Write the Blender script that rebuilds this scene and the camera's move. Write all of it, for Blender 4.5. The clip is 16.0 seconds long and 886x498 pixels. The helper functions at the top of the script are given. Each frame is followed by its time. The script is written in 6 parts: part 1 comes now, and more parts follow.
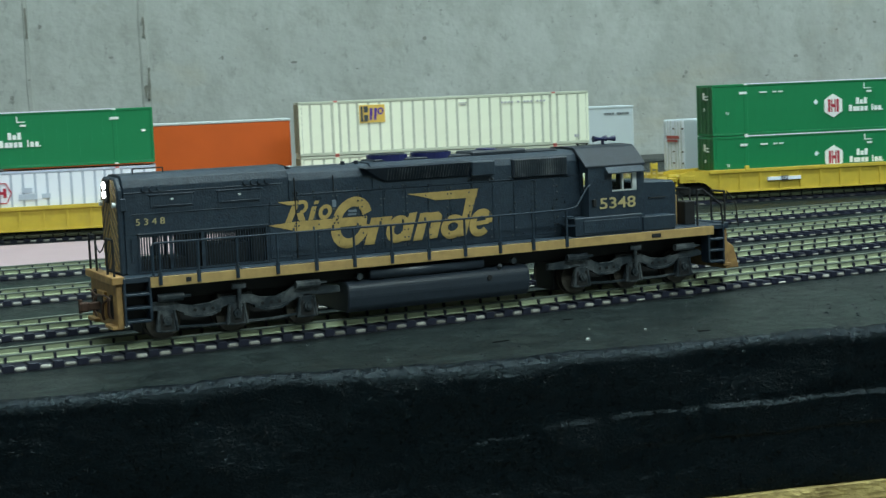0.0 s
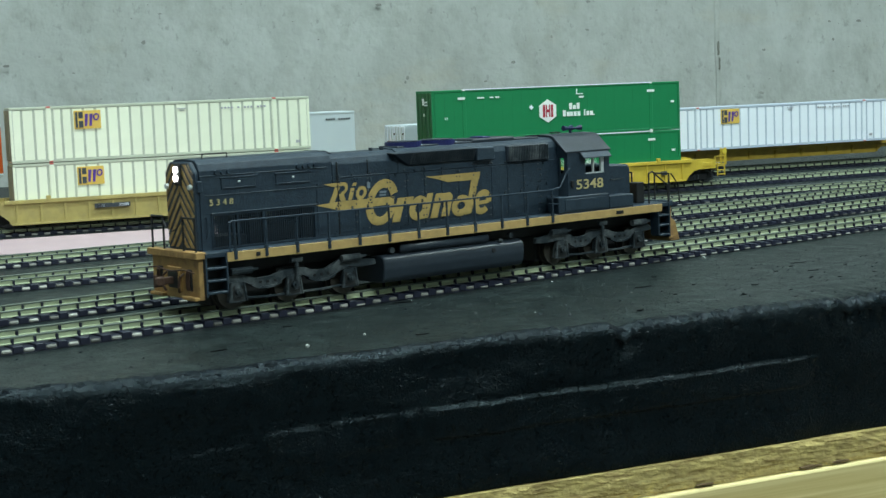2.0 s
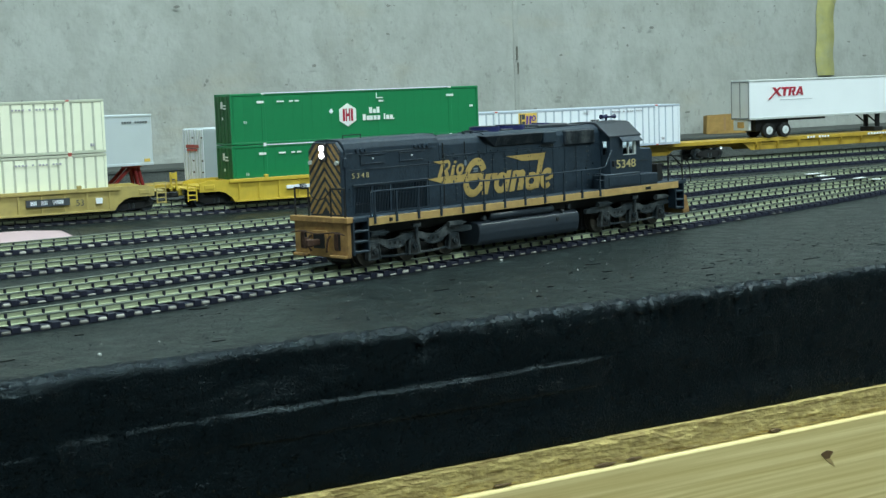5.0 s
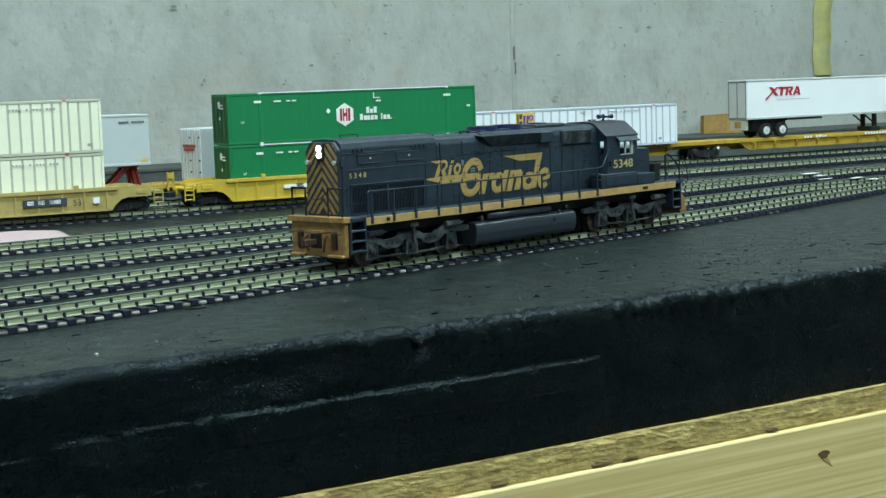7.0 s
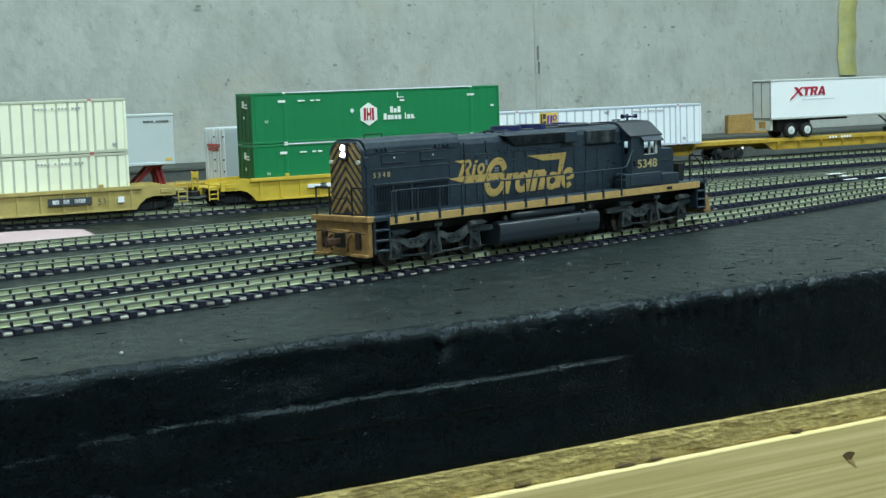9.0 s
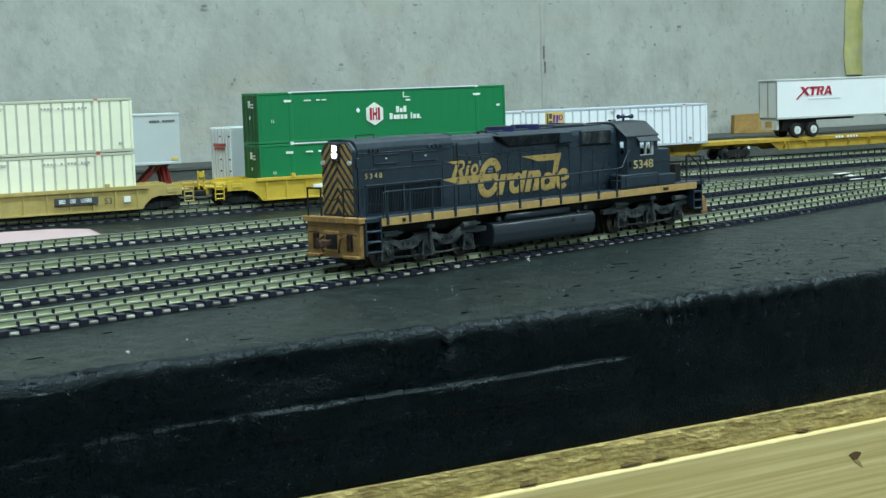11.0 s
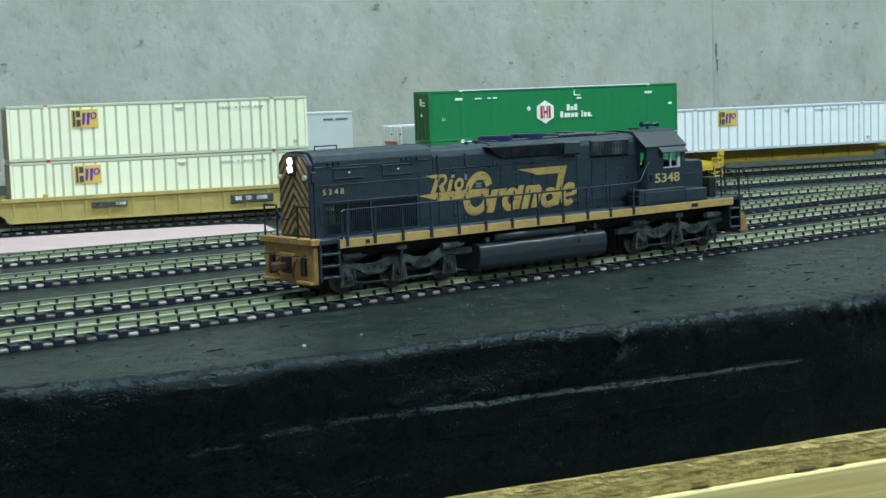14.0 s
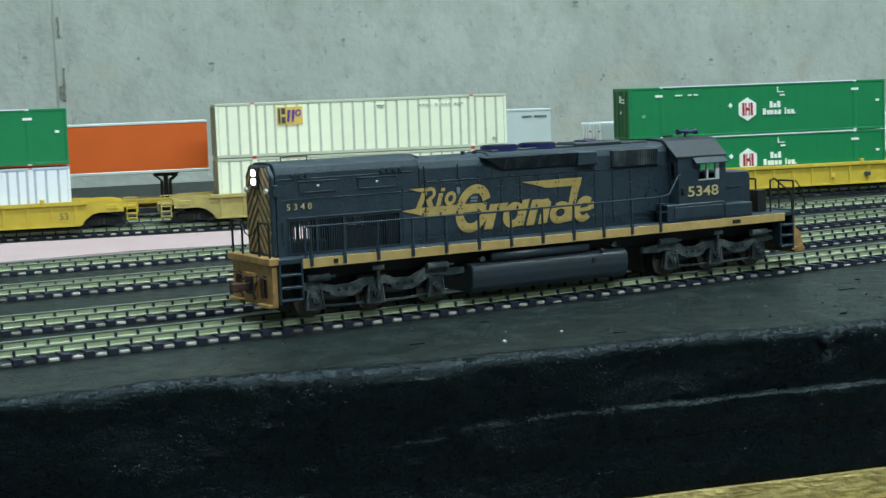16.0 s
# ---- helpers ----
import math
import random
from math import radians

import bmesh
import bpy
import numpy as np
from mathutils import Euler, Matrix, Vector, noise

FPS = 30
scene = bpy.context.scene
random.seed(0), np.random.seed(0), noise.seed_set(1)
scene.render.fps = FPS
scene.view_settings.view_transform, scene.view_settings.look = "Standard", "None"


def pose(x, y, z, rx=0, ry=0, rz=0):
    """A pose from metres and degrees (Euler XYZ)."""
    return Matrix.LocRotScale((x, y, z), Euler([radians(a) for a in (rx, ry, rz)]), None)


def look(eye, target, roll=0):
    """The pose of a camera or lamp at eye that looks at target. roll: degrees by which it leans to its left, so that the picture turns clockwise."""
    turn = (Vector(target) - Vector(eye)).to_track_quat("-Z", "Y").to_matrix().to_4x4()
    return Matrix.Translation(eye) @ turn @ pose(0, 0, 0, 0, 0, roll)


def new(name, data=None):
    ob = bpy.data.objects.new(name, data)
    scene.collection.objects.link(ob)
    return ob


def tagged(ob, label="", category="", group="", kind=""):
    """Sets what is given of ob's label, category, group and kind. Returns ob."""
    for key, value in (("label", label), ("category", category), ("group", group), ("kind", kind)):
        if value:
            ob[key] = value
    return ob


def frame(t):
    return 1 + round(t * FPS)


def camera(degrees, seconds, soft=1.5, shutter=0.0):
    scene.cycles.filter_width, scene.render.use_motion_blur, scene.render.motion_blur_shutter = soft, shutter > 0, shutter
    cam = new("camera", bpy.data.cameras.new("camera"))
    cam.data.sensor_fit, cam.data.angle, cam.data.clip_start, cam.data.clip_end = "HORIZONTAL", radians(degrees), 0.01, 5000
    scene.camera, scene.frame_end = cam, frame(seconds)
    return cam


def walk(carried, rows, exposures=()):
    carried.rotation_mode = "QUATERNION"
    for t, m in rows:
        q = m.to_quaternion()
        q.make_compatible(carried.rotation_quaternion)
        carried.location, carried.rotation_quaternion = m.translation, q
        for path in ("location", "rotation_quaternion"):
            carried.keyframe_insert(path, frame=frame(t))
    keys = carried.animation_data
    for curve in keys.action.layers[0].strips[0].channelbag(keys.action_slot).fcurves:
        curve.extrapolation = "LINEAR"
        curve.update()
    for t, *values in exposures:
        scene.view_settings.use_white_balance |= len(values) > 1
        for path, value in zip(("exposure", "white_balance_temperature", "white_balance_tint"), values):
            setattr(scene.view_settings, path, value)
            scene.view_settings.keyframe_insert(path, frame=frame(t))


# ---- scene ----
cam = camera(32.17, 16.0, soft=1.4, shutter=0.25)
PATH = [
    (0, look((-0.0066, 0.0007, 0.0810), (0.4636, 0.8773, -0.0212), -2.37)),
    (0.5, look((-0.0055, 0.0007, 0.0810), (0.5075, 0.8529, -0.0221), -2.39)),
    (1, look((-0.0044, 0.0007, 0.0810), (0.5473, 0.8282, -0.0231), -2.33)),
    (1.5, look((-0.0033, 0.0006, 0.0810), (0.5867, 0.8011, -0.0243), -2.27)),
    (2, look((-0.0025, 0.0005, 0.0810), (0.6145, 0.7803, -0.0249), -2.26)),
    (2.5, look((-0.0024, 0.0005, 0.0810), (0.6201, 0.7760, -0.0246), -2.26)),
    (3, look((-0.0007, 0.0002, 0.0810), (0.6754, 0.7293, -0.0252), -1.93)),
    (3.5, look((-0.0000, 0.0000, 0.0810), (0.6985, 0.7075, -0.0268), -1.91)),
    (4, look((0.0003, -0.0001, 0.0810), (0.7074, 0.6988, -0.0266), -1.96)),
    (6.5, look((0.0004, -0.0001, 0.0810), (0.7126, 0.6935, -0.0274), -1.96)),
    (7, look((0.0004, -0.0001, 0.0810), (0.7127, 0.6934, -0.0274), -1.96)),
    (7.5, look((0.0004, -0.0001, 0.0810), (0.7129, 0.6933, -0.0271), -2.07)),
    (8, look((0.0001, -0.0000, 0.0810), (0.7020, 0.7039, -0.0271), -1.91)),
    (8.5, look((0.0001, -0.0000, 0.0810), (0.7019, 0.7041, -0.0271), -1.92)),
    (11, look((0.0000, 0.0000, 0.0810), (0.6991, 0.7068, -0.0272), -1.92)),
    (11.5, look((-0.0003, 0.0001, 0.0810), (0.6900, 0.7155, -0.0268), -1.90)),
    (12, look((-0.0006, 0.0002, 0.0810), (0.6788, 0.7260, -0.0266), -1.91)),
    (12.5, look((-0.0009, 0.0002, 0.0810), (0.6680, 0.7358, -0.0263), -1.93)),
    (13, look((-0.0013, 0.0003, 0.0810), (0.6576, 0.7449, -0.0258), -1.93)),
    (13.5, look((-0.0019, 0.0004, 0.0810), (0.6376, 0.7619, -0.0252), -1.99)),
    (14, look((-0.0025, 0.0005, 0.0810), (0.6161, 0.7791, -0.0246), -1.99)),
    (14.5, look((-0.0030, 0.0006, 0.0810), (0.5962, 0.7943, -0.0239), -1.99)),
    (15, look((-0.0037, 0.0006, 0.0810), (0.5728, 0.8111, -0.0234), -2.04)),
    (15.5, look((-0.0045, 0.0007, 0.0810), (0.5435, 0.8307, -0.0226), -2.06)),
    (16, look((-0.0054, 0.0007, 0.0810), (0.5101, 0.8514, -0.0218), -2.12)),
]
walk(cam, PATH, [(0, -0.28), (1.5, -0.17), (3, -0.05), (4, -0.02), (7, -0.02), (11, -0.02), (13, -0.02), (14.5, -0.04), (16, -0.08)])

# ---- light: a basement room with ceiling fluorescents ----
world = bpy.data.worlds.new("world")
scene.world = world
world.use_nodes = True
world.node_tree.nodes["Background"].inputs[0].default_value = (0.02, 0.022, 0.022, 1)
world.node_tree.nodes["Background"].inputs[1].default_value = 0.3


# ---- materials ----
def mat(name, color, rough=0.5, metal=0.0, var=0.12, scale=300.0, bump=0.0, bscale=800.0, spec=0.5, color2=None, stain=0.0, sscale=25.0, scol=(0.1, 0.09, 0.08), rvar=0.0):
    """Principled material with colour variation at two scales, optional stains and bump."""
    m = bpy.data.materials.new(name)
    m.use_nodes = True
    nt = m.node_tree
    n, l = nt.nodes, nt.links
    b = n["Principled BSDF"]
    b.inputs["Roughness"].default_value = rough
    b.inputs["Metallic"].default_value = metal
    b.inputs["Specular IOR Level"].default_value = spec
    tc = n.new("ShaderNodeTexCoord")
    no = n.new("ShaderNodeTexNoise")
    no.inputs["Scale"].default_value = scale
    no.inputs["Detail"].default_value = 5
    l.new(tc.outputs["Object"], no.inputs["Vector"])
    mix = n.new("ShaderNodeMix")
    mix.data_type = "RGBA"
    c2 = color2 if color2 else tuple(max(0, c * (1 - 2 * var)) for c in color)
    c1 = color if color2 else tuple(min(1, c * (1 + var)) for c in color)
    mix.inputs[6].default_value = (*c1, 1)
    mix.inputs[7].default_value = (*c2, 1)
    l.new(no.outputs["Fac"], mix.inputs[0])
    out = mix.outputs[2]
    if stain:
        ns = n.new("ShaderNodeTexNoise")
        ns.inputs["Scale"].default_value = sscale
        ns.inputs["Detail"].default_value = 7
        ns.inputs["Roughness"].default_value = 0.65
        l.new(tc.outputs["Object"], ns.inputs["Vector"])
        rp = n.new("ShaderNodeValToRGB")
        rp.color_ramp.elements[0].position = 0.45
        rp.color_ramp.elements[0].color = (0, 0, 0, 1)
        rp.color_ramp.elements[1].position = 0.72
        rp.color_ramp.elements[1].color = (stain, stain, stain, 1)
        l.new(ns.outputs["Fac"], rp.inputs[0])
        m2 = n.new("ShaderNodeMix")
        m2.data_type = "RGBA"
        m2.inputs[7].default_value = (*scol, 1)
        l.new(rp.outputs[0], m2.inputs[0])
        l.new(out, m2.inputs[6])
        out = m2.outputs[2]
    l.new(out, b.inputs["Base Color"])
    if rvar:
        mr = n.new("ShaderNodeMapRange")
        mr.inputs["To Min"].default_value = max(0.03, rough - rvar)
        mr.inputs["To Max"].default_value = min(1, rough + rvar)
        nr = n.new("ShaderNodeTexNoise")
        nr.inputs["Scale"].default_value = scale * 0.3
        nr.inputs["Detail"].default_value = 6
        l.new(tc.outputs["Object"], nr.inputs["Vector"])
        l.new(nr.outputs["Fac"], mr.inputs["Value"])
        l.new(mr.outputs[0], b.inputs["Roughness"])
    if bump:
        nb = n.new("ShaderNodeTexNoise")
        nb.inputs["Scale"].default_value = bscale
        nb.inputs["Detail"].default_value = 6
        l.new(tc.outputs["Object"], nb.inputs["Vector"])
        bp = n.new("ShaderNodeBump")
        bp.inputs["Strength"].default_value = 1.0
        bp.inputs["Distance"].default_value = bump
        l.new(nb.outputs["Fac"], bp.inputs["Height"])
        l.new(bp.outputs[0], b.inputs["Normal"])
    return m


def glow(name, color, strength):
    m = bpy.data.materials.new(name)
    m.use_nodes = True
    b = m.node_tree.nodes["Principled BSDF"]
    b.inputs["Base Color"].default_value = (*color, 1)
    b.inputs["Emission Color"].default_value = (*color, 1)
    b.inputs["Emission Strength"].default_value = strength
    return m


def glinting(m, scale, lo, height, tint):
    """Adds sparse hard paint nibs over the fine grain of a brushed coat."""
    n, l = m.node_tree.nodes, m.node_tree.links
    b = n["Principled BSDF"]
    tc = n.new("ShaderNodeTexCoord")
    mp = n.new("ShaderNodeMapping")
    mp.inputs["Scale"].default_value = scale
    no = n.new("ShaderNodeTexNoise")
    no.inputs["Scale"].default_value = 1.0
    no.inputs["Detail"].default_value = 3
    no.inputs["Distortion"].default_value = 0.4
    rp = n.new("ShaderNodeMapRange")
    rp.inputs["From Min"].default_value, rp.inputs["From Max"].default_value = lo, lo + 0.1
    bp = n.new("ShaderNodeBump")
    bp.inputs["Distance"].default_value = height
    l.new(tc.outputs["Object"], mp.inputs[0])
    l.new(mp.outputs[0], no.inputs["Vector"])
    l.new(no.outputs["Fac"], rp.inputs["Value"])
    l.new(rp.outputs[0], bp.inputs["Height"])
    b.inputs["Specular Tint"].default_value = (*tint, 1)
    l.new(b.inputs["Normal"].links[0].from_socket, bp.inputs["Normal"])
    l.new(bp.outputs[0], b.inputs["Normal"])
    return m


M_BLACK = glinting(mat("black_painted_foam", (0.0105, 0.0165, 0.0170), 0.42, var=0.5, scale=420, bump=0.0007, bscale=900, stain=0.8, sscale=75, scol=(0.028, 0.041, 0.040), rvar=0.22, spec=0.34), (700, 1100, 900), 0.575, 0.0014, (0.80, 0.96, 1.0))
# Same paint as the top; face and edge darkened in colour for shade.
M_FACE_SHADE = glinting(mat("black_painted_foam_face_shade", (0.0014, 0.0042, 0.0062), 0.30, var=0.5, scale=300, bump=0.00045, bscale=1100, rvar=0.16, spec=0.17), (800, 800, 1000), 0.585, 0.0011, (0.70, 0.90, 1.0))
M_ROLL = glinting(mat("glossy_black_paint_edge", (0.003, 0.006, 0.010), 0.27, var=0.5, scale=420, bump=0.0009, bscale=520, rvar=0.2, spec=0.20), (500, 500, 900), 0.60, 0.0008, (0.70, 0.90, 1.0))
M_OSB = mat("strand_board_edge", (0.66, 0.52, 0.20), 0.9, scale=260, color2=(0.27, 0.20, 0.085), bump=0.0004, bscale=900, spec=0.15, stain=0.55, sscale=200, scol=(0.16, 0.11, 0.05))


def streaked(m, scale, lo, hi, amount, col):
    """Long dark brush streaks laid into a paint coat."""
    n, l = m.node_tree.nodes, m.node_tree.links
    b = n["Principled BSDF"]
    src = b.inputs["Base Color"].links[0].from_socket
    tc = n.new("ShaderNodeTexCoord")
    mp = n.new("ShaderNodeMapping")
    mp.inputs["Scale"].default_value = scale
    no = n.new("ShaderNodeTexNoise")
    no.inputs["Scale"].default_value = 1.0
    no.inputs["Detail"].default_value = 6
    no.inputs["Roughness"].default_value = 0.65
    rp = n.new("ShaderNodeMapRange")
    rp.inputs["From Min"].default_value, rp.inputs["From Max"].default_value = lo, hi
    rp.inputs["To Max"].default_value = amount
    mx = n.new("ShaderNodeMix")
    mx.data_type = "RGBA"
    mx.inputs[7].default_value = (*col, 1)
    l.new(tc.outputs["Object"], mp.inputs[0])
    l.new(mp.outputs[0], no.inputs["Vector"])
    l.new(no.outputs["Fac"], rp.inputs["Value"])
    l.new(rp.outputs[0], mx.inputs[0])
    l.new(src, mx.inputs[6])
    l.new(mx.outputs[2], b.inputs["Base Color"])
    return m


streaked(M_OSB, (70, 1, 520), 0.52, 0.66, 0.8, (0.20, 0.135, 0.055))
streaked(M_OSB, (45, 1, 380), 0.60, 0.74, 0.7, (0.74, 0.64, 0.33))
streaked(M_BLACK, (55, 260, 1), 0.53, 0.68, 0.85, (0.004, 0.007, 0.008))
streaked(M_BLACK, (160, 420, 1), 0.58, 0.66, 0.9, (0.002, 0.004, 0.005))


def wall_material():
    m = mat("cast_concrete", (0.44, 0.46, 0.44), 0.92, var=0.08, scale=5, bump=0.0016, bscale=90)
    n, l = m.node_tree.nodes, m.node_tree.links
    b = n["Principled BSDF"]
    out = b.inputs["Base Color"].links[0].from_socket
    tc = n.new("ShaderNodeTexCoord")
    for sc, lo, hi, amount, col, det in (((16, 16, 11), 0.48, 0.70, 0.9, (0.335, 0.35, 0.325), 9), ((55, 55, 40), 0.51, 0.70, 0.7, (0.32, 0.33, 0.305), 8), ((70, 70, 5), 0.53, 0.76, 0.5, (0.40, 0.41, 0.38), 5), ((9, 9, 7), 0.55, 0.78, 0.45, (0.60, 0.63, 0.62), 8), ((120, 120, 75), 0.62, 0.72, 0.6, (0.26, 0.265, 0.25), 3), ((7, 7, 14), 0.60, 0.76, 0.5, (0.42, 0.385, 0.29), 7)):
        mp = n.new("ShaderNodeMapping")
        mp.inputs["Scale"].default_value = sc
        mp.inputs["Location"].default_value = (sc[0] * 0.37, 1.3, sc[2] * 0.11)
        no = n.new("ShaderNodeTexNoise")
        no.inputs["Scale"].default_value = 1.0
        no.inputs["Detail"].default_value = det
        no.inputs["Roughness"].default_value = 0.62
        rp = n.new("ShaderNodeMapRange")
        rp.inputs["From Min"].default_value, rp.inputs["From Max"].default_value = lo, hi
        rp.inputs["To Max"].default_value = amount
        mx = n.new("ShaderNodeMix")
        mx.data_type = "RGBA"
        mx.inputs[7].default_value = (*col, 1)
        l.new(tc.outputs["Object"], mp.inputs[0])
        l.new(mp.outputs[0], no.inputs["Vector"])
        l.new(no.outputs["Fac"], rp.inputs["Value"])
        l.new(rp.outputs[0], mx.inputs[0])
        l.new(out, mx.inputs[6])
        out = mx.outputs[2]
    l.new(out, b.inputs["Base Color"])
    return m


M_WALL = wall_material()
M_PINK = mat("pink_foam", (0.50, 0.36, 0.39), 0.7, var=0.05, scale=40, bump=0.0002)
M_PAPER = mat("white_paper", (0.75, 0.77, 0.78), 0.8, var=0.04, scale=120)
M_PINE_TAPE = mat("brown_tape", (0.36, 0.21, 0.09), 0.35, var=0.1)
# Brown board with strand-like mottling.
M_CARD = mat("cardboard", (0.44, 0.27, 0.085), 0.85, var=0.2, scale=160, bump=0.0002, stain=0.65, sscale=120, scol=(0.27, 0.15, 0.045))
M_RAIL = mat("nickel_silver_rail", (0.47, 0.52, 0.35), 0.40, metal=0.35, var=0.12, scale=150, rvar=0.1)
# Rail head darker and duller than the pale web.
M_HEAD = mat("dull_grey_green_rail_head", (0.13, 0.155, 0.125), 0.5, metal=0.3, var=0.2, scale=120, rvar=0.12)
M_TIE = mat("black_plastic_sleeper", (0.006, 0.009, 0.027), 0.55, var=0.3, scale=300)
M_TIE_GAP = mat("pale_sleeper_gap_block", (0.38, 0.37, 0.33), 0.8, var=0.3, scale=500)
M_LOCO = mat("weathered_black_body_paint", (0.014, 0.030, 0.050), 0.50, var=0.3, scale=900, bump=0.00016, bscale=1500, stain=0.45, sscale=190, scol=(0.036, 0.056, 0.074), rvar=0.14)
# A little darker and less blue than the body paint.
M_ROOF = mat("dark_roof_paint", (0.014, 0.022, 0.034), 0.50, var=0.3, scale=300, bump=0.00008, bscale=1600)
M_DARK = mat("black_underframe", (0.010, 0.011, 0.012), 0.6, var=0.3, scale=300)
# Pale mottling puts the truck frames' highlights into the colour.
M_TRUCK = mat("highlighted_grey_black_plastic", (0.022, 0.032, 0.040), 0.34, var=0.35, scale=500, bump=0.00012, bscale=1200, stain=0.9, sscale=170, scol=(0.16, 0.175, 0.18))
M_TANK = mat("satin_black_tank", (0.026, 0.036, 0.050), 0.36, var=0.15, scale=300, bump=0.00006, bscale=1500)
M_GOLD = mat("yellow_orange_lettering", (0.47, 0.325, 0.105), 0.55, var=0.12, scale=600, stain=0.35, sscale=420, scol=(0.15, 0.10, 0.045))
M_STRIPE = mat("dull_yellow_stripe", (0.36, 0.235, 0.085), 0.6, var=0.2, scale=400, stain=0.6, sscale=200, scol=(0.14, 0.09, 0.04))
M_SILL = mat("yellow_orange_sill", (0.50, 0.33, 0.125), 0.5, var=0.12, scale=300, stain=0.4, sscale=220, scol=(0.22, 0.13, 0.06))
M_PILOT = mat("rusty_orange_end_plate", (0.43, 0.25, 0.085), 0.6, var=0.2, scale=260, stain=0.9, sscale=170, scol=(0.14, 0.07, 0.03))
M_RUST = mat("rust_brown_coupler", (0.075, 0.036, 0.022), 0.7, var=0.3, scale=400)
M_LIT = glow("lit_headlamp", (1.0, 0.97, 0.95), 14.0)
M_BLUE = mat("blue_black_horn", (0.010, 0.014, 0.065), 0.35, var=0.2)
M_WHITE = mat("white_decal", (0.85, 0.87, 0.85), 0.5, var=0.04, scale=300)
M_RED = mat("red_decal", (0.42, 0.02, 0.045), 0.5, var=0.06, scale=300)
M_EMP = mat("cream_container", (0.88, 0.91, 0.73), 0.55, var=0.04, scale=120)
# Rib and rail colour; between the panels it paints the groove shade.
M_EMPRIB = mat("grey_green_rib_and_groove_shade", (0.50, 0.53, 0.42), 0.6, var=0.1, scale=150)
# Container ends darker and more mottled than the cream sides.
M_EMPEND = mat("drab_container_end", (0.34, 0.32, 0.23), 0.7, var=0.2, scale=200, stain=0.4, sscale=150, scol=(0.15, 0.13, 0.08))
M_WCON = mat("blue_white_container", (0.84, 0.88, 0.95), 0.5, var=0.03, scale=120)
# Trim colour that also stands for shade between the white panels.
M_WRIB = mat("blue_grey_rib_and_groove_shade", (0.46, 0.52, 0.62), 0.55, var=0.08, scale=150)
M_GREEN = mat("green_container", (0.004, 0.20, 0.068), 0.45, var=0.06, scale=90)
M_GREEND = mat("dark_green_container_door", (0.020, 0.115, 0.035), 0.5, var=0.15, scale=120)
M_ORANGE = mat("orange_trailer", (0.62, 0.105, 0.014), 0.42, var=0.06, scale=60)
M_GREY = mat("pale_grey_trailer", (0.50, 0.56, 0.60), 0.55, var=0.04, scale=60)
M_ALU = mat("aluminium_rail", (0.62, 0.66, 0.66), 0.45, metal=0.3, var=0.08, scale=200)
M_YEL = mat("yellow_car_paint", (0.62, 0.44, 0.045), 0.5, var=0.10, scale=180, stain=0.25, sscale=120, scol=(0.30, 0.20, 0.05))
M_YDIRT = mat("dirty_yellow_car_paint", (0.47, 0.37, 0.12), 0.6, var=0.12, scale=180, stain=0.45, sscale=110, scol=(0.24, 0.19, 0.10))
M_YSPINE = mat("deep_yellow_spine_paint", (0.52, 0.34, 0.04), 0.5, var=0.15, scale=160, stain=0.4, sscale=100, scol=(0.20, 0.12, 0.03))
M_TYRE = mat("black_rubber", (0.015, 0.015, 0.015), 0.8, var=0.2)
M_LABEL = mat("dark_label", (0.05, 0.06, 0.07), 0.5)
M_EYEL = mat("yellow_decal", (0.75, 0.50, 0.10), 0.5, var=0.04)
M_PURPLE = mat("purple_decal", (0.10, 0.04, 0.30), 0.5)
M_DRIP = mat("yellowed_adhesive", (0.50, 0.48, 0.19), 0.45, var=0.25, scale=60, stain=0.7, sscale=45, scol=(0.40, 0.42, 0.30), bump=0.0015, bscale=60)
M_CRUMB = mat("white_crumbs_and_glints", (0.34, 0.36, 0.35), 0.8)
M_PLASTER = mat("room_paint", (0.50, 0.51, 0.49), 0.9, var=0.05, scale=5)
M_FLOOR = mat("concrete_floor", (0.28, 0.28, 0.27), 0.8, var=0.15, scale=6)
M_TUBE = glow("fluorescent_tube", (0.80, 1.0, 0.99), 9.0)
M_DOORGREY = mat("grey_trailer_door", (0.62, 0.65, 0.66), 0.55, var=0.08, scale=80)
M_RIM = mat("white_wheel_rim", (0.75, 0.78, 0.80), 0.4)
M_REDHITCH = mat("red_hitch", (0.30, 0.025, 0.03), 0.5)
M_GLASS = bpy.data.materials.new("clear_glass")
M_GLASS.use_nodes = True
_b = M_GLASS.node_tree.nodes["Principled BSDF"]
_b.inputs["Base Color"].default_value = (0.9, 0.95, 0.95, 1)
_b.inputs["Roughness"].default_value = 0.08
_b.inputs["Transmission Weight"].default_value = 1.0
_b.inputs["IOR"].default_value = 1.1


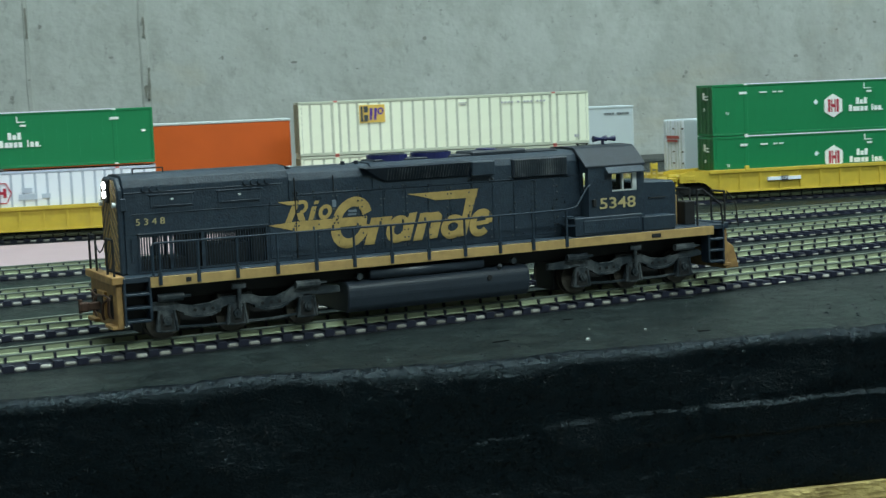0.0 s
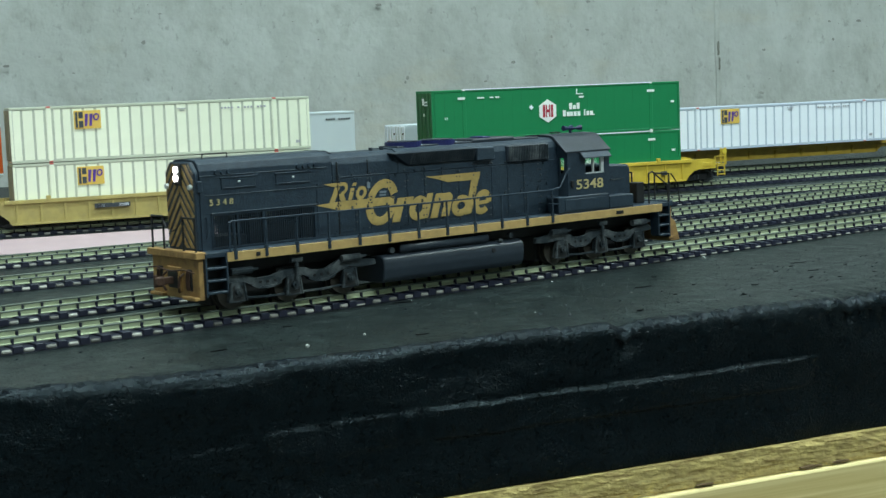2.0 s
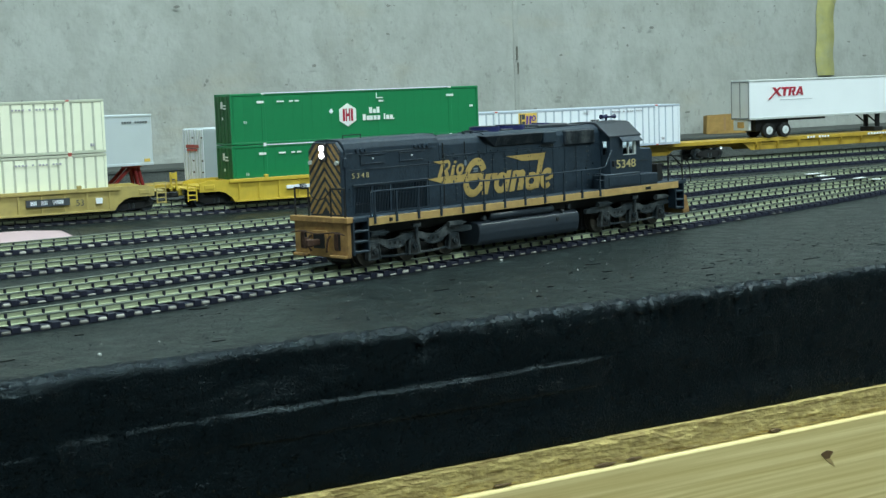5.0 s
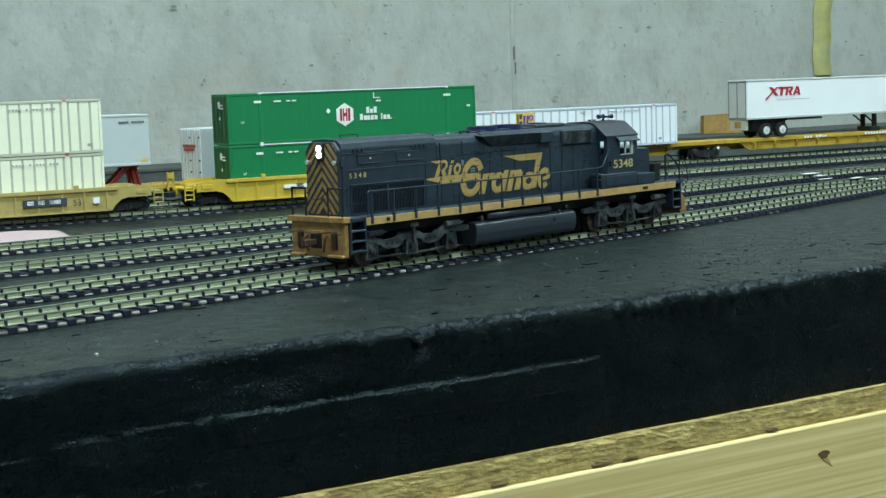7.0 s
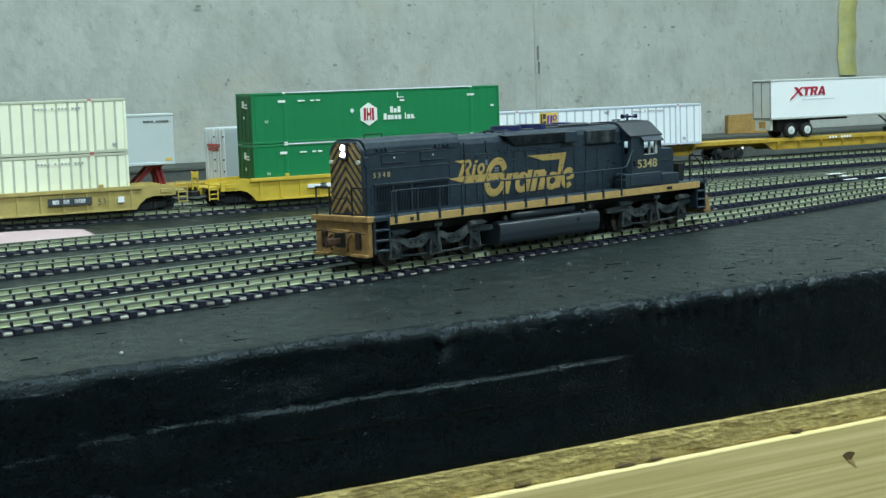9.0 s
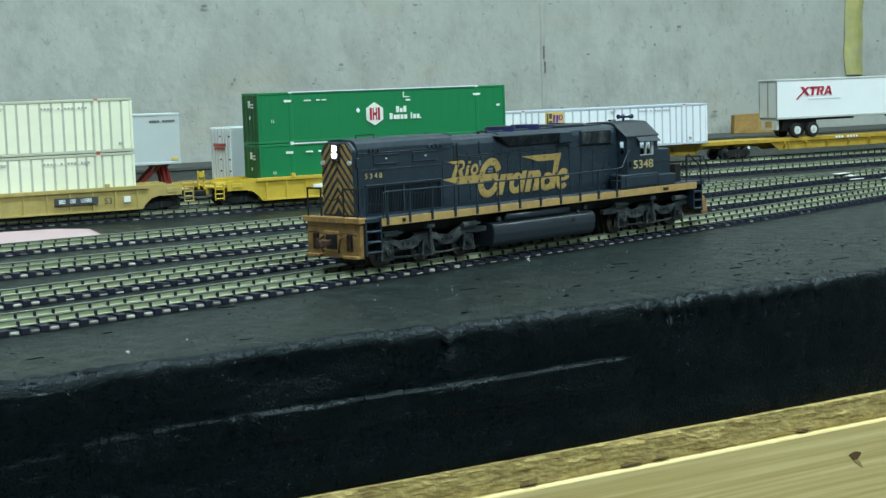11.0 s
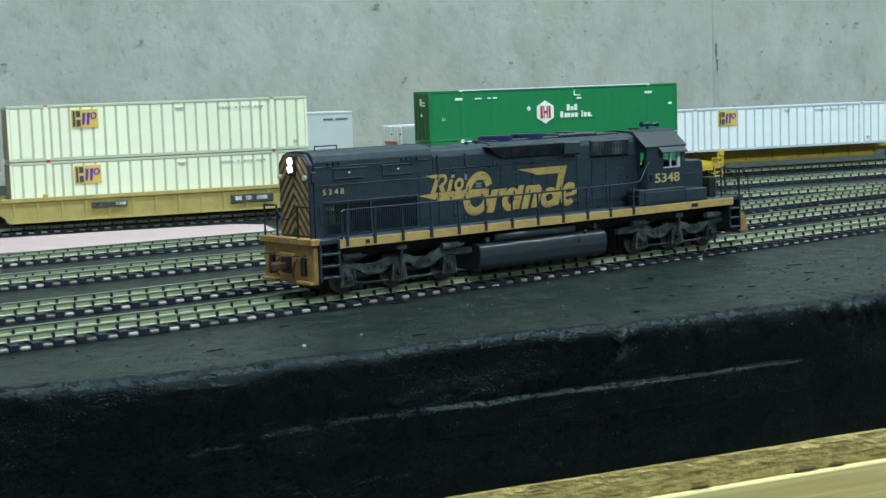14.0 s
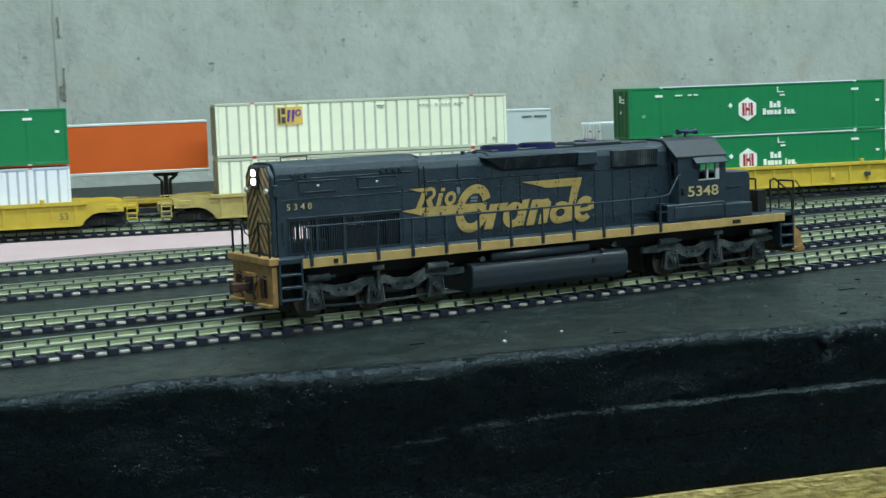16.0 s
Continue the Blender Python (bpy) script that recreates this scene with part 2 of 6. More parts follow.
def wood_material():
    m = bpy.data.materials.new("pale_pine")
    m.use_nodes = True
    n, l = m.node_tree.nodes, m.node_tree.links
    b = n["Principled BSDF"]
    b.inputs["Roughness"].default_value = 0.62
    tc = n.new("ShaderNodeTexCoord")
    mp = n.new("ShaderNodeMapping")
    mp.inputs["Scale"].default_value = (5, 150, 420)
    no = n.new("ShaderNodeTexNoise")
    no.inputs["Scale"].default_value = 1.0
    no.inputs["Detail"].default_value = 6
    no.inputs["Distortion"].default_value = 0.6
    rp = n.new("ShaderNodeValToRGB")
    rp.color_ramp.elements[0].position = 0.3
    rp.color_ramp.elements[0].color = (0.52, 0.39, 0.145, 1)
    rp.color_ramp.elements[1].position = 0.66
    rp.color_ramp.elements[1].color = (0.74, 0.61, 0.295, 1)
    l.new(tc.outputs["Object"], mp.inputs[0])
    l.new(mp.outputs[0], no.inputs["Vector"])
    l.new(no.outputs["Fac"], rp.inputs[0])
    l.new(rp.outputs[0], b.inputs["Base Color"])
    bp = n.new("ShaderNodeBump")
    bp.inputs["Distance"].default_value = 0.0002
    l.new(no.outputs["Fac"], bp.inputs["Height"])
    l.new(bp.outputs[0], b.inputs["Normal"])
    return m


M_WOOD = wood_material()
M_STRIP = mat("dusty_dark_strip", (0.075, 0.085, 0.08), 0.7, var=0.25, scale=60, stain=0.4, sscale=30, scol=(0.11, 0.12, 0.11))
M_STREAK = mat("brown_resin_streak", (0.46, 0.33, 0.14), 0.6, var=0.3, scale=500)
M_TORN = mat("shaded_torn_wood", (0.17, 0.11, 0.05), 0.95, var=0.4, scale=500, bump=0.0004, bscale=900)
M_KNOT = mat("dark_knot", (0.13, 0.07, 0.025), 0.7, var=0.3, scale=600)


# ---- mesh helpers ----
def finish(name, bm, material, smooth=False):
    bmesh.ops.recalc_face_normals(bm, faces=bm.faces[:])
    me = bpy.data.meshes.new(name)
    bm.to_mesh(me)
    bm.free()
    mats = material if isinstance(material, (list, tuple)) else [material]
    for m in mats:
        me.materials.append(m)
    if smooth:
        for p in me.polygons:
            p.use_smooth = True
    return new(name, me)


def part(name, bm, material, parent=None, label="", smooth=False):
    ob = finish(name, bm, material, smooth)
    if parent is not None:
        ob.parent = parent
    if label:
        tagged(ob, label)
    return ob


def thing(name, m, label, category, group="", kind=""):
    ob = new(name)
    ob.empty_display_size = 0.01
    ob.matrix_basis = m
    return tagged(ob, label, category, group, kind)


def share(name, me, parent, m):
    """Another object on the same mesh, as a part of parent."""
    ob = new(name, me)
    ob.parent = parent
    ob.matrix_basis = m
    return ob


def box(bm, x0, x1, y0, y1, z0, z1, bev=0.0, seg=1):
    vs = [bm.verts.new(p) for p in ((x0, y0, z0), (x1, y0, z0), (x1, y1, z0), (x0, y1, z0), (x0, y0, z1), (x1, y0, z1), (x1, y1, z1), (x0, y1, z1))]
    fs = [bm.faces.new([vs[i] for i in f]) for f in ((3, 2, 1, 0), (4, 5, 6, 7), (0, 1, 5, 4), (1, 2, 6, 5), (2, 3, 7, 6), (3, 0, 4, 7))]
    if bev:
        es = list({e for f in fs for e in f.edges})
        bmesh.ops.bevel(bm, geom=es, offset=bev, segments=seg, affect="EDGES", profile=0.5)
    return bm


def prism(bm, pts, a0, a1, axis="y", bev=0.0):
    """A polygon of pts drawn out from a0 to a1 along an axis. axis y: pts are (x, z); x: (y, z); z: (x, y)."""
    put = {"y": lambda p, a: (p[0], a, p[1]), "x": lambda p, a: (a, p[0], p[1]), "z": lambda p, a: (p[0], p[1], a)}[axis]
    lo = [bm.verts.new(put(p, a0)) for p in pts]
    hi = [bm.verts.new(put(p, a1)) for p in pts]
    k = len(pts)
    fs = [bm.faces.new(lo[::-1]), bm.faces.new(hi)]
    for i in range(k):
        fs.append(bm.faces.new((lo[i], lo[(i + 1) % k], hi[(i + 1) % k], hi[i])))
    if bev:
        es = list({e for f in fs for e in f.edges})
        bmesh.ops.bevel(bm, geom=es, offset=bev, segments=1, affect="EDGES")
    return bm


def rod(bm, p0, p1, r, seg=8, r2=None):
    p0, p1 = Vector(p0), Vector(p1)
    d = p1 - p0
    m = Matrix.Translation((p0 + p1) / 2) @ d.to_track_quat("Z", "Y").to_matrix().to_4x4()
    bmesh.ops.create_cone(bm, cap_ends=True, segments=seg, radius1=r, radius2=r if r2 is None else r2, depth=d.length, matrix=m)
    return bm


def path_rod(bm, pts, r, seg=6):
    for a, b in zip(pts, pts[1:]):
        rod(bm, a, b, r, seg)
    return bm


def B():
    return bmesh.new()


def ring(bm, cx, cz, rx, rz, tx, slant, y0, y1, a0=0.0, a1=360.0, seg=20):
    """A slanted elliptic band, tx wide, standing in the x-z plane between y0 and y1."""
    full = a1 - a0 >= 359.9
    k = seg if full else seg + 1
    rows = []
    for i in range(k):
        a = radians(a0 + (a1 - a0) * i / seg)
        row = []
        for q in (0, 1):
            ex, ez = rx - q * tx, rz - q * tx
            x, z = ex * math.cos(a), ez * math.sin(a)
            for y in (y0, y1):
                row.append(bm.verts.new((cx + x + slant * z, y, cz + z)))
        rows.append(row)
    for i in range(k if full else k - 1):
        p, q = rows[i], rows[(i + 1) % k]
        for s, t in ((0, 1), (1, 3), (3, 2), (2, 0)):
            bm.faces.new((p[s], p[t], q[t], q[s]))
    return bm


# the frame of the container row: along it, away from the viewer, up
ROW = -17.65
ROWM = pose(0, 0, 0, 0, 0, ROW)


def row_pose(a, n, z=0.0, turn=0.0):
    return ROWM @ pose(a, n, z, 0, 0, turn)


# ---- the room ----
def build_room():
    m = ROWM
    w = B()
    # rear concrete wall: a fine sheet with shutter joints in relief
    nx, nz = 150, 60
    a0, a1, z0, z1 = -1.6, 3.2, -1.0, 1.45
    grid = []
    for i in range(nx + 1):
        col = []
        for j in range(nz + 1):
            a, z = a0 + (a1 - a0) * i / nx, z0 + (z1 - z0) * j / nz
            col.append(w.verts.new((a, 1.6 + 0.002 * noise.noise((a * 3, z * 3, 0)), z)))
        grid.append(col)
    for i in range(nx):
        for j in range(nz):
            w.faces.new((grid[i][j], grid[i + 1][j], grid[i + 1][j + 1], grid[i][j + 1]))
    box(w, a0, a1, 1.61, 1.8, z0, z1)
    wall = tagged(part("wall_north", w, M_WALL, smooth=True), "grey cast concrete wall with stains and shutter joints", "wall", kind="structure")
    wall.matrix_basis = m
    for a, wd, d in ((-0.123, 0.009, 0.0006), (-0.008, 0.014, 0.0008), (0.96, 0.012, 0.0006)):
        b = B()
        zs = np.linspace(-0.3, 1.0, 66)
        vs = []
        for z in zs:
            j = 0.0015 * noise.noise((a * 50, z * 22, 3))
            h = d * (0.5 + 0.8 * noise.noise((z * 14, a, 1)))
            vs.append([b.verts.new((a + j + dx, 1.5985 - dy, z)) for dx, dy in ((-wd / 2, -0.003), (-wd / 5, max(h, 0)), (wd / 5, max(h, 0)), (wd / 2, -0.003))])
        for p, q in zip(vs, vs[1:]):
            for i in range(3):
                b.faces.new((p[i], p[i + 1], q[i + 1], q[i]))
        part("shutter_joint", b, M_JOINT, wall, "rough vertical shutter joint")
    # dark gouges in the joints and small air holes in the concrete
    rnd = random.Random(4)
    for a, z, w_, h in ((-0.0046, 0.101, 0.0026, 0.032), (-0.0085, 0.093, 0.0018, 0.012), (-0.0075, 0.158, 0.0016, 0.020), (-0.1225, 0.165, 0.0012, 0.030), (0.9600, 0.112, 0.0012, 0.016), (0.9612, 0.094, 0.0007, 0.014)):
        b = B()
        pts = [(a + w_ * (rnd.random() - 0.5 + (1 if k < 6 else -1) * 0.7), z + h * (k / 5 - 0.5 if k < 6 else 0.5 - (k - 6) / 5)) for k in range(12)]
        prism(b, pts, 1.5962, 1.6, "y")
        part("gouge", b, M_GOUGE, wall, "dark gouge in the concrete")
    b = B()
    for k in range(260):
        a, z, r = rnd.uniform(-0.4, 1.6), rnd.uniform(0.0, 0.3), 0.0005 + 0.0016 * rnd.random() ** 5
        st = 1 + rnd.random() * 1.6
        vs = [b.verts.new((a + st * r * math.cos(t) * (0.7 + 0.6 * rnd.random()), 1.5955, z + r * math.sin(t) * (0.7 + 0.6 * rnd.random()))) for t in np.linspace(0, 2 * math.pi, 7)[:-1]]
        b.faces.new(vs)
    for a, z, r in ((-0.1402, 0.0916, 0.0022), (-0.1092, 0.1613, 0.0020), (0.5667, 0.0906, 0.0019), (0.5640, 0.0860, 0.0013), (0.070, 0.124, 0.0018), (0.742, 0.131, 0.0016), (1.12, 0.118, 0.0017)):
        b.faces.new([b.verts.new((a + r * math.cos(t) * (0.6 + 0.6 * rnd.random()), 1.5953, z + 1.3 * r * math.sin(t) * (0.6 + 0.6 * rnd.random()))) for t in np.linspace(0, 2 * math.pi, 10)[:-1]])
    tagged(part("air_holes", b, M_HOLE, wall, "small grey air holes"), kind="stuff")
    # run of yellowed adhesive
    b = B()
    rows = []
    for z in np.linspace(0.072, 0.6, 60):
        k = 0.5 + 0.5 * noise.noise((z * 30, 0, 7))
        l, r = 1.430 + 0.006 * noise.noise((z * 25, 2, 0)), 1.461 + 0.007 * noise.noise((z * 25, 5, 0))
        row = []
        for t in np.linspace(0, 1, 9):
            row.append(b.verts.new((l + (r - l) * t, 1.598 - (0.004 + 0.003 * k * noise.noise((t * 6, z * 20, 1))) * math.sin(math.pi * t) - 0.0004, z)))
        rows.append(row)
    for p, q in zip(rows, rows[1:]):
        for i in range(8):
            b.faces.new((p[i], p[i + 1], q[i + 1], q[i]))
    part("adhesive_run", b, M_DRIP, wall, "run of yellowed construction adhesive", smooth=True)
    # other walls, floor, ceiling
    for nm, bx in (("wall_south", (-1.8, 3.4, -3.2, -3.0)), ("wall_west", (-1.8, -1.6, -3.0, 1.8)), ("wall_east", (3.2, 3.4, -3.0, 1.8))):
        b = box(B(), bx[0], bx[1], bx[2], bx[3], -1.0, 1.45)
        o = tagged(part(nm, b, M_PLASTER), "plain pale basement wall", "wall", kind="structure")
        o.matrix_basis = m
    o = tagged(part("floor", box(B(), -1.8, 3.4, -3.2, 1.8, -1.1, -1.0), M_FLOOR), "plain concrete basement floor", "floor", kind="structure")
    o.matrix_basis = m
    o = tagged(part("ceiling", box(B(), -1.8, 3.4, -3.2, 1.8, 1.45, 1.55), M_PLASTER), "plain pale basement ceiling", "ceiling", kind="structure")
    o.matrix_basis = m
    for a, n_, pw in ((-0.05, 0.5, 0.92), (1.4, 0.5, 0.90), (0.6, -0.9, 1.66)):
        f = thing("ceiling_light", row_pose(a, n_, 1.40), "white fluorescent batten on the basement ceiling", "ceiling lamp", "ceiling battens")
        part("housing", box(B(), -0.62, 0.62, -0.06, 0.06, 0.01, 0.05, 0.004), M_WHITE, f)
        for y in (-0.03, 0.03):
            part("tube", rod(B(), (-0.6, y, -0.005), (0.6, y, -0.005), 0.013, 12), M_TUBE, f, "glowing fluorescent tube", True)
        ld = bpy.data.lights.new("batten_light", "AREA")
        ld.shape, ld.size, ld.size_y, ld.energy, ld.color = "RECTANGLE", 1.2, 0.12, POWER * pw, (0.80, 1.0, 0.99)
        lo = new("batten_light", ld)
        lo.matrix_basis = row_pose(a, n_, 1.375)


POWER = 22.8
M_JOINT = mat("rough_concrete_joint", (0.43, 0.445, 0.42), 0.95, var=0.15, scale=60, bump=0.001, bscale=300)
M_GOUGE = mat("dark_gouge", (0.23, 0.23, 0.20), 0.95, var=0.3, scale=300)
M_HOLE = mat("grey_air_hole", (0.29, 0.295, 0.275), 0.95, var=0.3, scale=90)
build_room()


# ---- the layout table: foam slab, strand board, pine rail ----
BENCH = -13.95
EDGE = 0.4376
BM = pose(0, 0, 0, 0, 0, BENCH)


def sm(x, a, b):
    t = min(1, max(0, (x - a) / (b - a)))
    return t * t * (3 - 2 * t)


def bulge(u, z):
    """How far the painted foam face stands out, by place along it and height."""
    d = 0.0010 * noise.noise((u * 30, z * 60, 0)) + 0.0003 * noise.noise((u * 150, z * 240, 4)) + 0.00018 * noise.noise((u * 420, z * 600, 8))
    step = -0.0203 + 0.0009 * noise.noise((u * 40, 0, 9)) + 0.0004 * noise.noise((u * 200, 0, 2)) + 0.003 * (u - 0.25)
    on = sm(u, 0.1885, 0.1905) * (1 - 0.95 * sm(u, 0.330, 0.344))
    for u0, u1, dz, h in ((0.1795, 0.1875, 0.0004, 0.7), (0.1555, 0.1785, 0.0002, 0.65), (0.1335, 0.1535, -0.0008, 0.5), (0.112, 0.131, -0.0032, 0.3), (0.408, 0.424, -0.0005, 0.5), (0.441, 0.462, -0.0030, 0.3)):
        k = sm(u, u0, u0 + 0.0015) * (1 - sm(u, u1 - 0.003, u1))
        if k > on:
            on, step = k * h * 0.7, step + dz - 0.0011 * sm(u, u0 + 0.006, u0) 
    d += on * 0.0019 * sm(step - z, 0, 0.0004) * (1 - 0.7 * sm(step - 0.0095 - z, 0, 0.0015))
    d += 0.0010 * sm(-0.034 - z, 0, 0.012)
    return d


def build_table():
    slab = B()
    us = np.concatenate([np.arange(-0.9, -0.02, 0.02), np.arange(-0.02, 0.66, 0.0016), np.arange(0.66, 2.6, 0.02)])
    prof = [(0.5, 0), (0.3, 0), (0.18, 0), (0.12, 0), (0.09, 0), (0.07, 0), (0.055, 0), (0.044, 0), (0.035, 0), (0.028, 0), (0.022, 0), (0.017, 0), (0.013, 0), (0.0095, 0), (0.0065, 0)]
    prof += [(0.0042 - 0.0042 * math.sin(t), -0.0042 + 0.0042 * math.cos(t)) for t in np.linspace(0, math.pi / 2, 7)]
    prof += [(0.0, z) for z in np.linspace(-0.0052, -0.0492, 74)]
    rows = []
    for u in us:
        notch = 0.0
        for un, wd, dp in ((0.262, 0.0022, 0.0030), (0.2592, 0.0007, 0.0022), (0.2660, 0.0008, 0.0016), (0.2393, 0.0010, 0.0014), (0.305, 0.0016, 0.0016), (0.3556, 0.002, 0.0022), (0.403, 0.002, 0.0021), (0.20, 0.0015, 0.001), (0.387, 0.0012, 0.0021), (0.372, 0.001, 0.0016), (0.43, 0.0014, 0.0016), (0.418, 0.001, 0.0014), (0.346, 0.0009, 0.0013), (0.3605, 0.0008, 0.0018), (0.3655, 0.0007, 0.0016), (0.3950, 0.0008, 0.0017), (0.4105, 0.0009, 0.0018), (0.2900, 0.0009, 0.0012), (0.3180, 0.0008, 0.0012), (0.2240, 0.0008, 0.0010)):
            notch += dp * math.exp(-((u - un) / wd) ** 2)
        wave = 0.0016 * noise.noise((u * 12, 1, 0)) + 0.0007 * noise.noise((u * 60, 3, 0))
        row = []
        for v, z in prof:
            near = math.exp(-v / 0.012)
            if z > -0.0044:
                zz = z + near * (wave * 0.8 + 0.0007 * noise.noise((u * 150, v * 150, 0)) + 0.0005 * noise.noise((u * 380, v * 380, 0)) - notch) + 0.00035 * noise.noise((u * 45, v * 45, 6)) * (1 - sm(v, 0.02, 0.04)) + 0.0001 * noise.noise((u * 70, v * 160, 2))
                row.append(slab.verts.new((u, EDGE + v - near * 0.6 * bulge(u, z) + near * wave, zz)))
            else:
                row.append(slab.verts.new((u, EDGE + v - bulge(u, z) + wave * sm(z, -0.03, -0.005) + notch * sm(z, -0.014, -0.006), z)))
        row.append(slab.verts.new((u, EDGE + 0.5, -0.0492)))
        rows.append(row)
    k = len(rows[0])
    for p, q in zip(rows, rows[1:]):
        for i in range(k - 1):
            f = slab.faces.new((p[i], p[i + 1], q[i + 1], q[i]))
            # front face and rolled edge take the darker, shaded copies of the paint
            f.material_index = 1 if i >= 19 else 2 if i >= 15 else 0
    top = tagged(part("layout_table", slab, [M_BLACK, M_FACE_SHADE, M_ROLL], smooth=True), "black painted foam slab with a gouged front edge", "layout table", kind="structure")
    top.matrix_basis = BM
    # the rest of the slab runs back to the wall
    b = B()
    box(b, -0.9, 2.6, EDGE + 0.4995, 1.52, -0.0492, 0.0)
    back = tagged(part("layout_table_back", b, M_BLACK), "black painted foam slab behind the tracks", "layout table", kind="structure")
    back.matrix_basis = BM
    # thin raised strip along the wall
    b = box(B(), 0.2, 2.4, 1.50, 1.597, 0.0004, 0.0035, 0.0004)
    strip = tagged(part("wall_strip", b, M_STRIP), "thin dusty dark grey strip lying along the wall", "foam strip", kind="structure")
    strip.matrix_basis = ROWM
    # strand board edge: chipped layers
    b = B()
    rows = []
    for u in np.concatenate([np.arange(-0.9, 0.1, 0.01), np.arange(0.1, 0.66, 0.0012), np.arange(0.66, 2.6, 0.01)]):
        row = [b.verts.new((u, EDGE + 0.45, -0.0494))]
        for z in np.linspace(-0.0494, -0.0594, 18):
            d = 0.0008 * noise.noise((u * 45, z * 320, 0)) + 0.0006 * noise.noise((u * 130, z * 700, 3)) + 0.0005 * noise.noise((u * 420, z * 1100, 5))
            row.append(b.verts.new((u, EDGE - 0.0035 - d, z)))
        row.append(b.verts.new((u, EDGE + 0.45, -0.0594)))
        rows.append(row)
    for p, q in zip(rows, rows[1:]):
        for i in range(len(p) - 1):
            b.faces.new((p[i], p[i + 1], q[i + 1], q[i]))
    o = tagged(part("strand_board", b, M_OSB), "rough brown edge of a strand board sheet under the foam", "board", kind="structure")
    o.matrix_basis = BM
    # torn hollows along the lower edge of the strand board: raised patches, shade put into the colour
    rnd = random.Random(8)
    for u in (0.205, 0.243, 0.252, 0.289, 0.334, 0.347, 0.418):
        w, h = rnd.uniform(0.0020, 0.0065), rnd.uniform(0.0003, 0.0007)
        pts = [(u + w * math.cos(t) * rnd.uniform(0.6, 1.2), -0.0585 + h * math.sin(t) * rnd.uniform(0.5, 1.2)) for t in np.linspace(0, 2 * math.pi, 12)[:-1]]
        part("torn_hollow_shade", prism(B(), pts, EDGE - 0.0049, EDGE - 0.0030, "y"), M_TORN, o, "raised brown patch for a shaded torn hollow")
    # pine rail, its top corner rounded
    r = thing("pine_rail", BM, "pale planed pine board below the table edge", "board", kind="structure")
    b = B()
    y = EDGE - 0.0058
    prof = [(y + 0.038, -0.0596), (y + 0.0012, -0.0596), (y + 0.0004, -0.0599), (y, -0.0606), (y, -0.145), (y + 0.038, -0.145)]
    prism(b, prof, -0.9, 2.6, "x")
    part("board", b, M_WOOD, r, smooth=False)
    b = B()
    prism(b, [(0.444 + 0.0028 * math.cos(t) * (1 + 0.3 * math.sin(3 * t)), -0.0722 + 0.0017 * math.sin(t)) for t in np.linspace(0, 2 * math.pi, 15)[:-1]], y - 0.0004, y + 0.002, "y")
    part("knot", b, M_KNOT, r, "dark knot")
    b = B()
    prism(b, [(0.4428, -0.0732), (0.4452, -0.0735), (0.4468, -0.0752), (0.4484, -0.0778), (0.4458, -0.0762), (0.4438, -0.0748)], y - 0.0003, y + 0.002, "y")
    part("knot_tail", b, M_STREAK, r, "brown resin streak below the knot")
    # legs carry the bench
    for u in (-0.8, 0.6, 2.4):
        for v in (EDGE + 0.05, 1.4):
            lg = tagged(part("table_leg", box(B(), u - 0.045, u + 0.045, v - 0.02, v + 0.02, -1.0, -0.0595, 0.003), M_WOOD), "plain pine leg under the layout table", "leg", kind="structure")
            lg.matrix_basis = BM
    # pink foam board lying between the tracks
    b = B()
    prism(b, [(-0.5, 0.985), (-0.5, 0.86), (0.15, 0.790), (0.275, 0.789), (0.37, 0.757), (0.415, 0.748), (0.472, 0.752), (0.488, 0.790), (0.478, 0.811), (0.414, 0.838), (0.1, 0.942)], 0.0004, 0.0016, "z")
    tagged(part("pink_sheet", b, M_PINK), "flat pale pink foam sheet lying on the black table", "foam sheet")
    # crumbs and dust; the finest pale specks also stand for paint glints
    rnd = random.Random(11)
    b = B()
    for i in range(700):
        u, v = rnd.triangular(0.05, 0.95, 0.55), EDGE + 0.008 + 0.10 * rnd.random() ** 1.1
        s = 0.00006 + 0.00020 * rnd.random() ** 6
        lump(b, u, v, s, rnd)
    for u, v, s in ((0.156, 0.0187, 0.0008), (0.3817, 0.1300, 0.0009), (0.18, 0.03, 0.0005)):
        bmesh.ops.create_icosphere(b, subdivisions=1, radius=s, matrix=Matrix.Translation((u, EDGE + v, s * 0.6)))
    o = tagged(part("crumbs", b, M_CRUMB), "white crumbs and pale specks painting glints on the black table", "crumbs", kind="stuff")
    o.matrix_basis = BM


def lump(b, u, v, r, rnd):
    """A small faceted lump standing on the table top."""
    turn, st = rnd.uniform(0, 6.28), 1 + rnd.random()
    lo, hi = [], []
    for k in range(5):
        a = turn + k * 1.2566
        q = 0.75 + 0.5 * rnd.random()
        lo.append(b.verts.new((u + st * r * 1.4 * q * math.cos(a), v + r * 1.4 * q * math.sin(a), -0.0002)))
        hi.append(b.verts.new((u + st * r * 0.7 * q * math.cos(a), v + r * 0.7 * q * math.sin(a), r * (0.6 + 0.8 * rnd.random()))))
    b.faces.new(hi)
    for k in range(5):
        b.faces.new((lo[k], lo[(k + 1) % 5], hi[(k + 1) % 5], hi[k]))


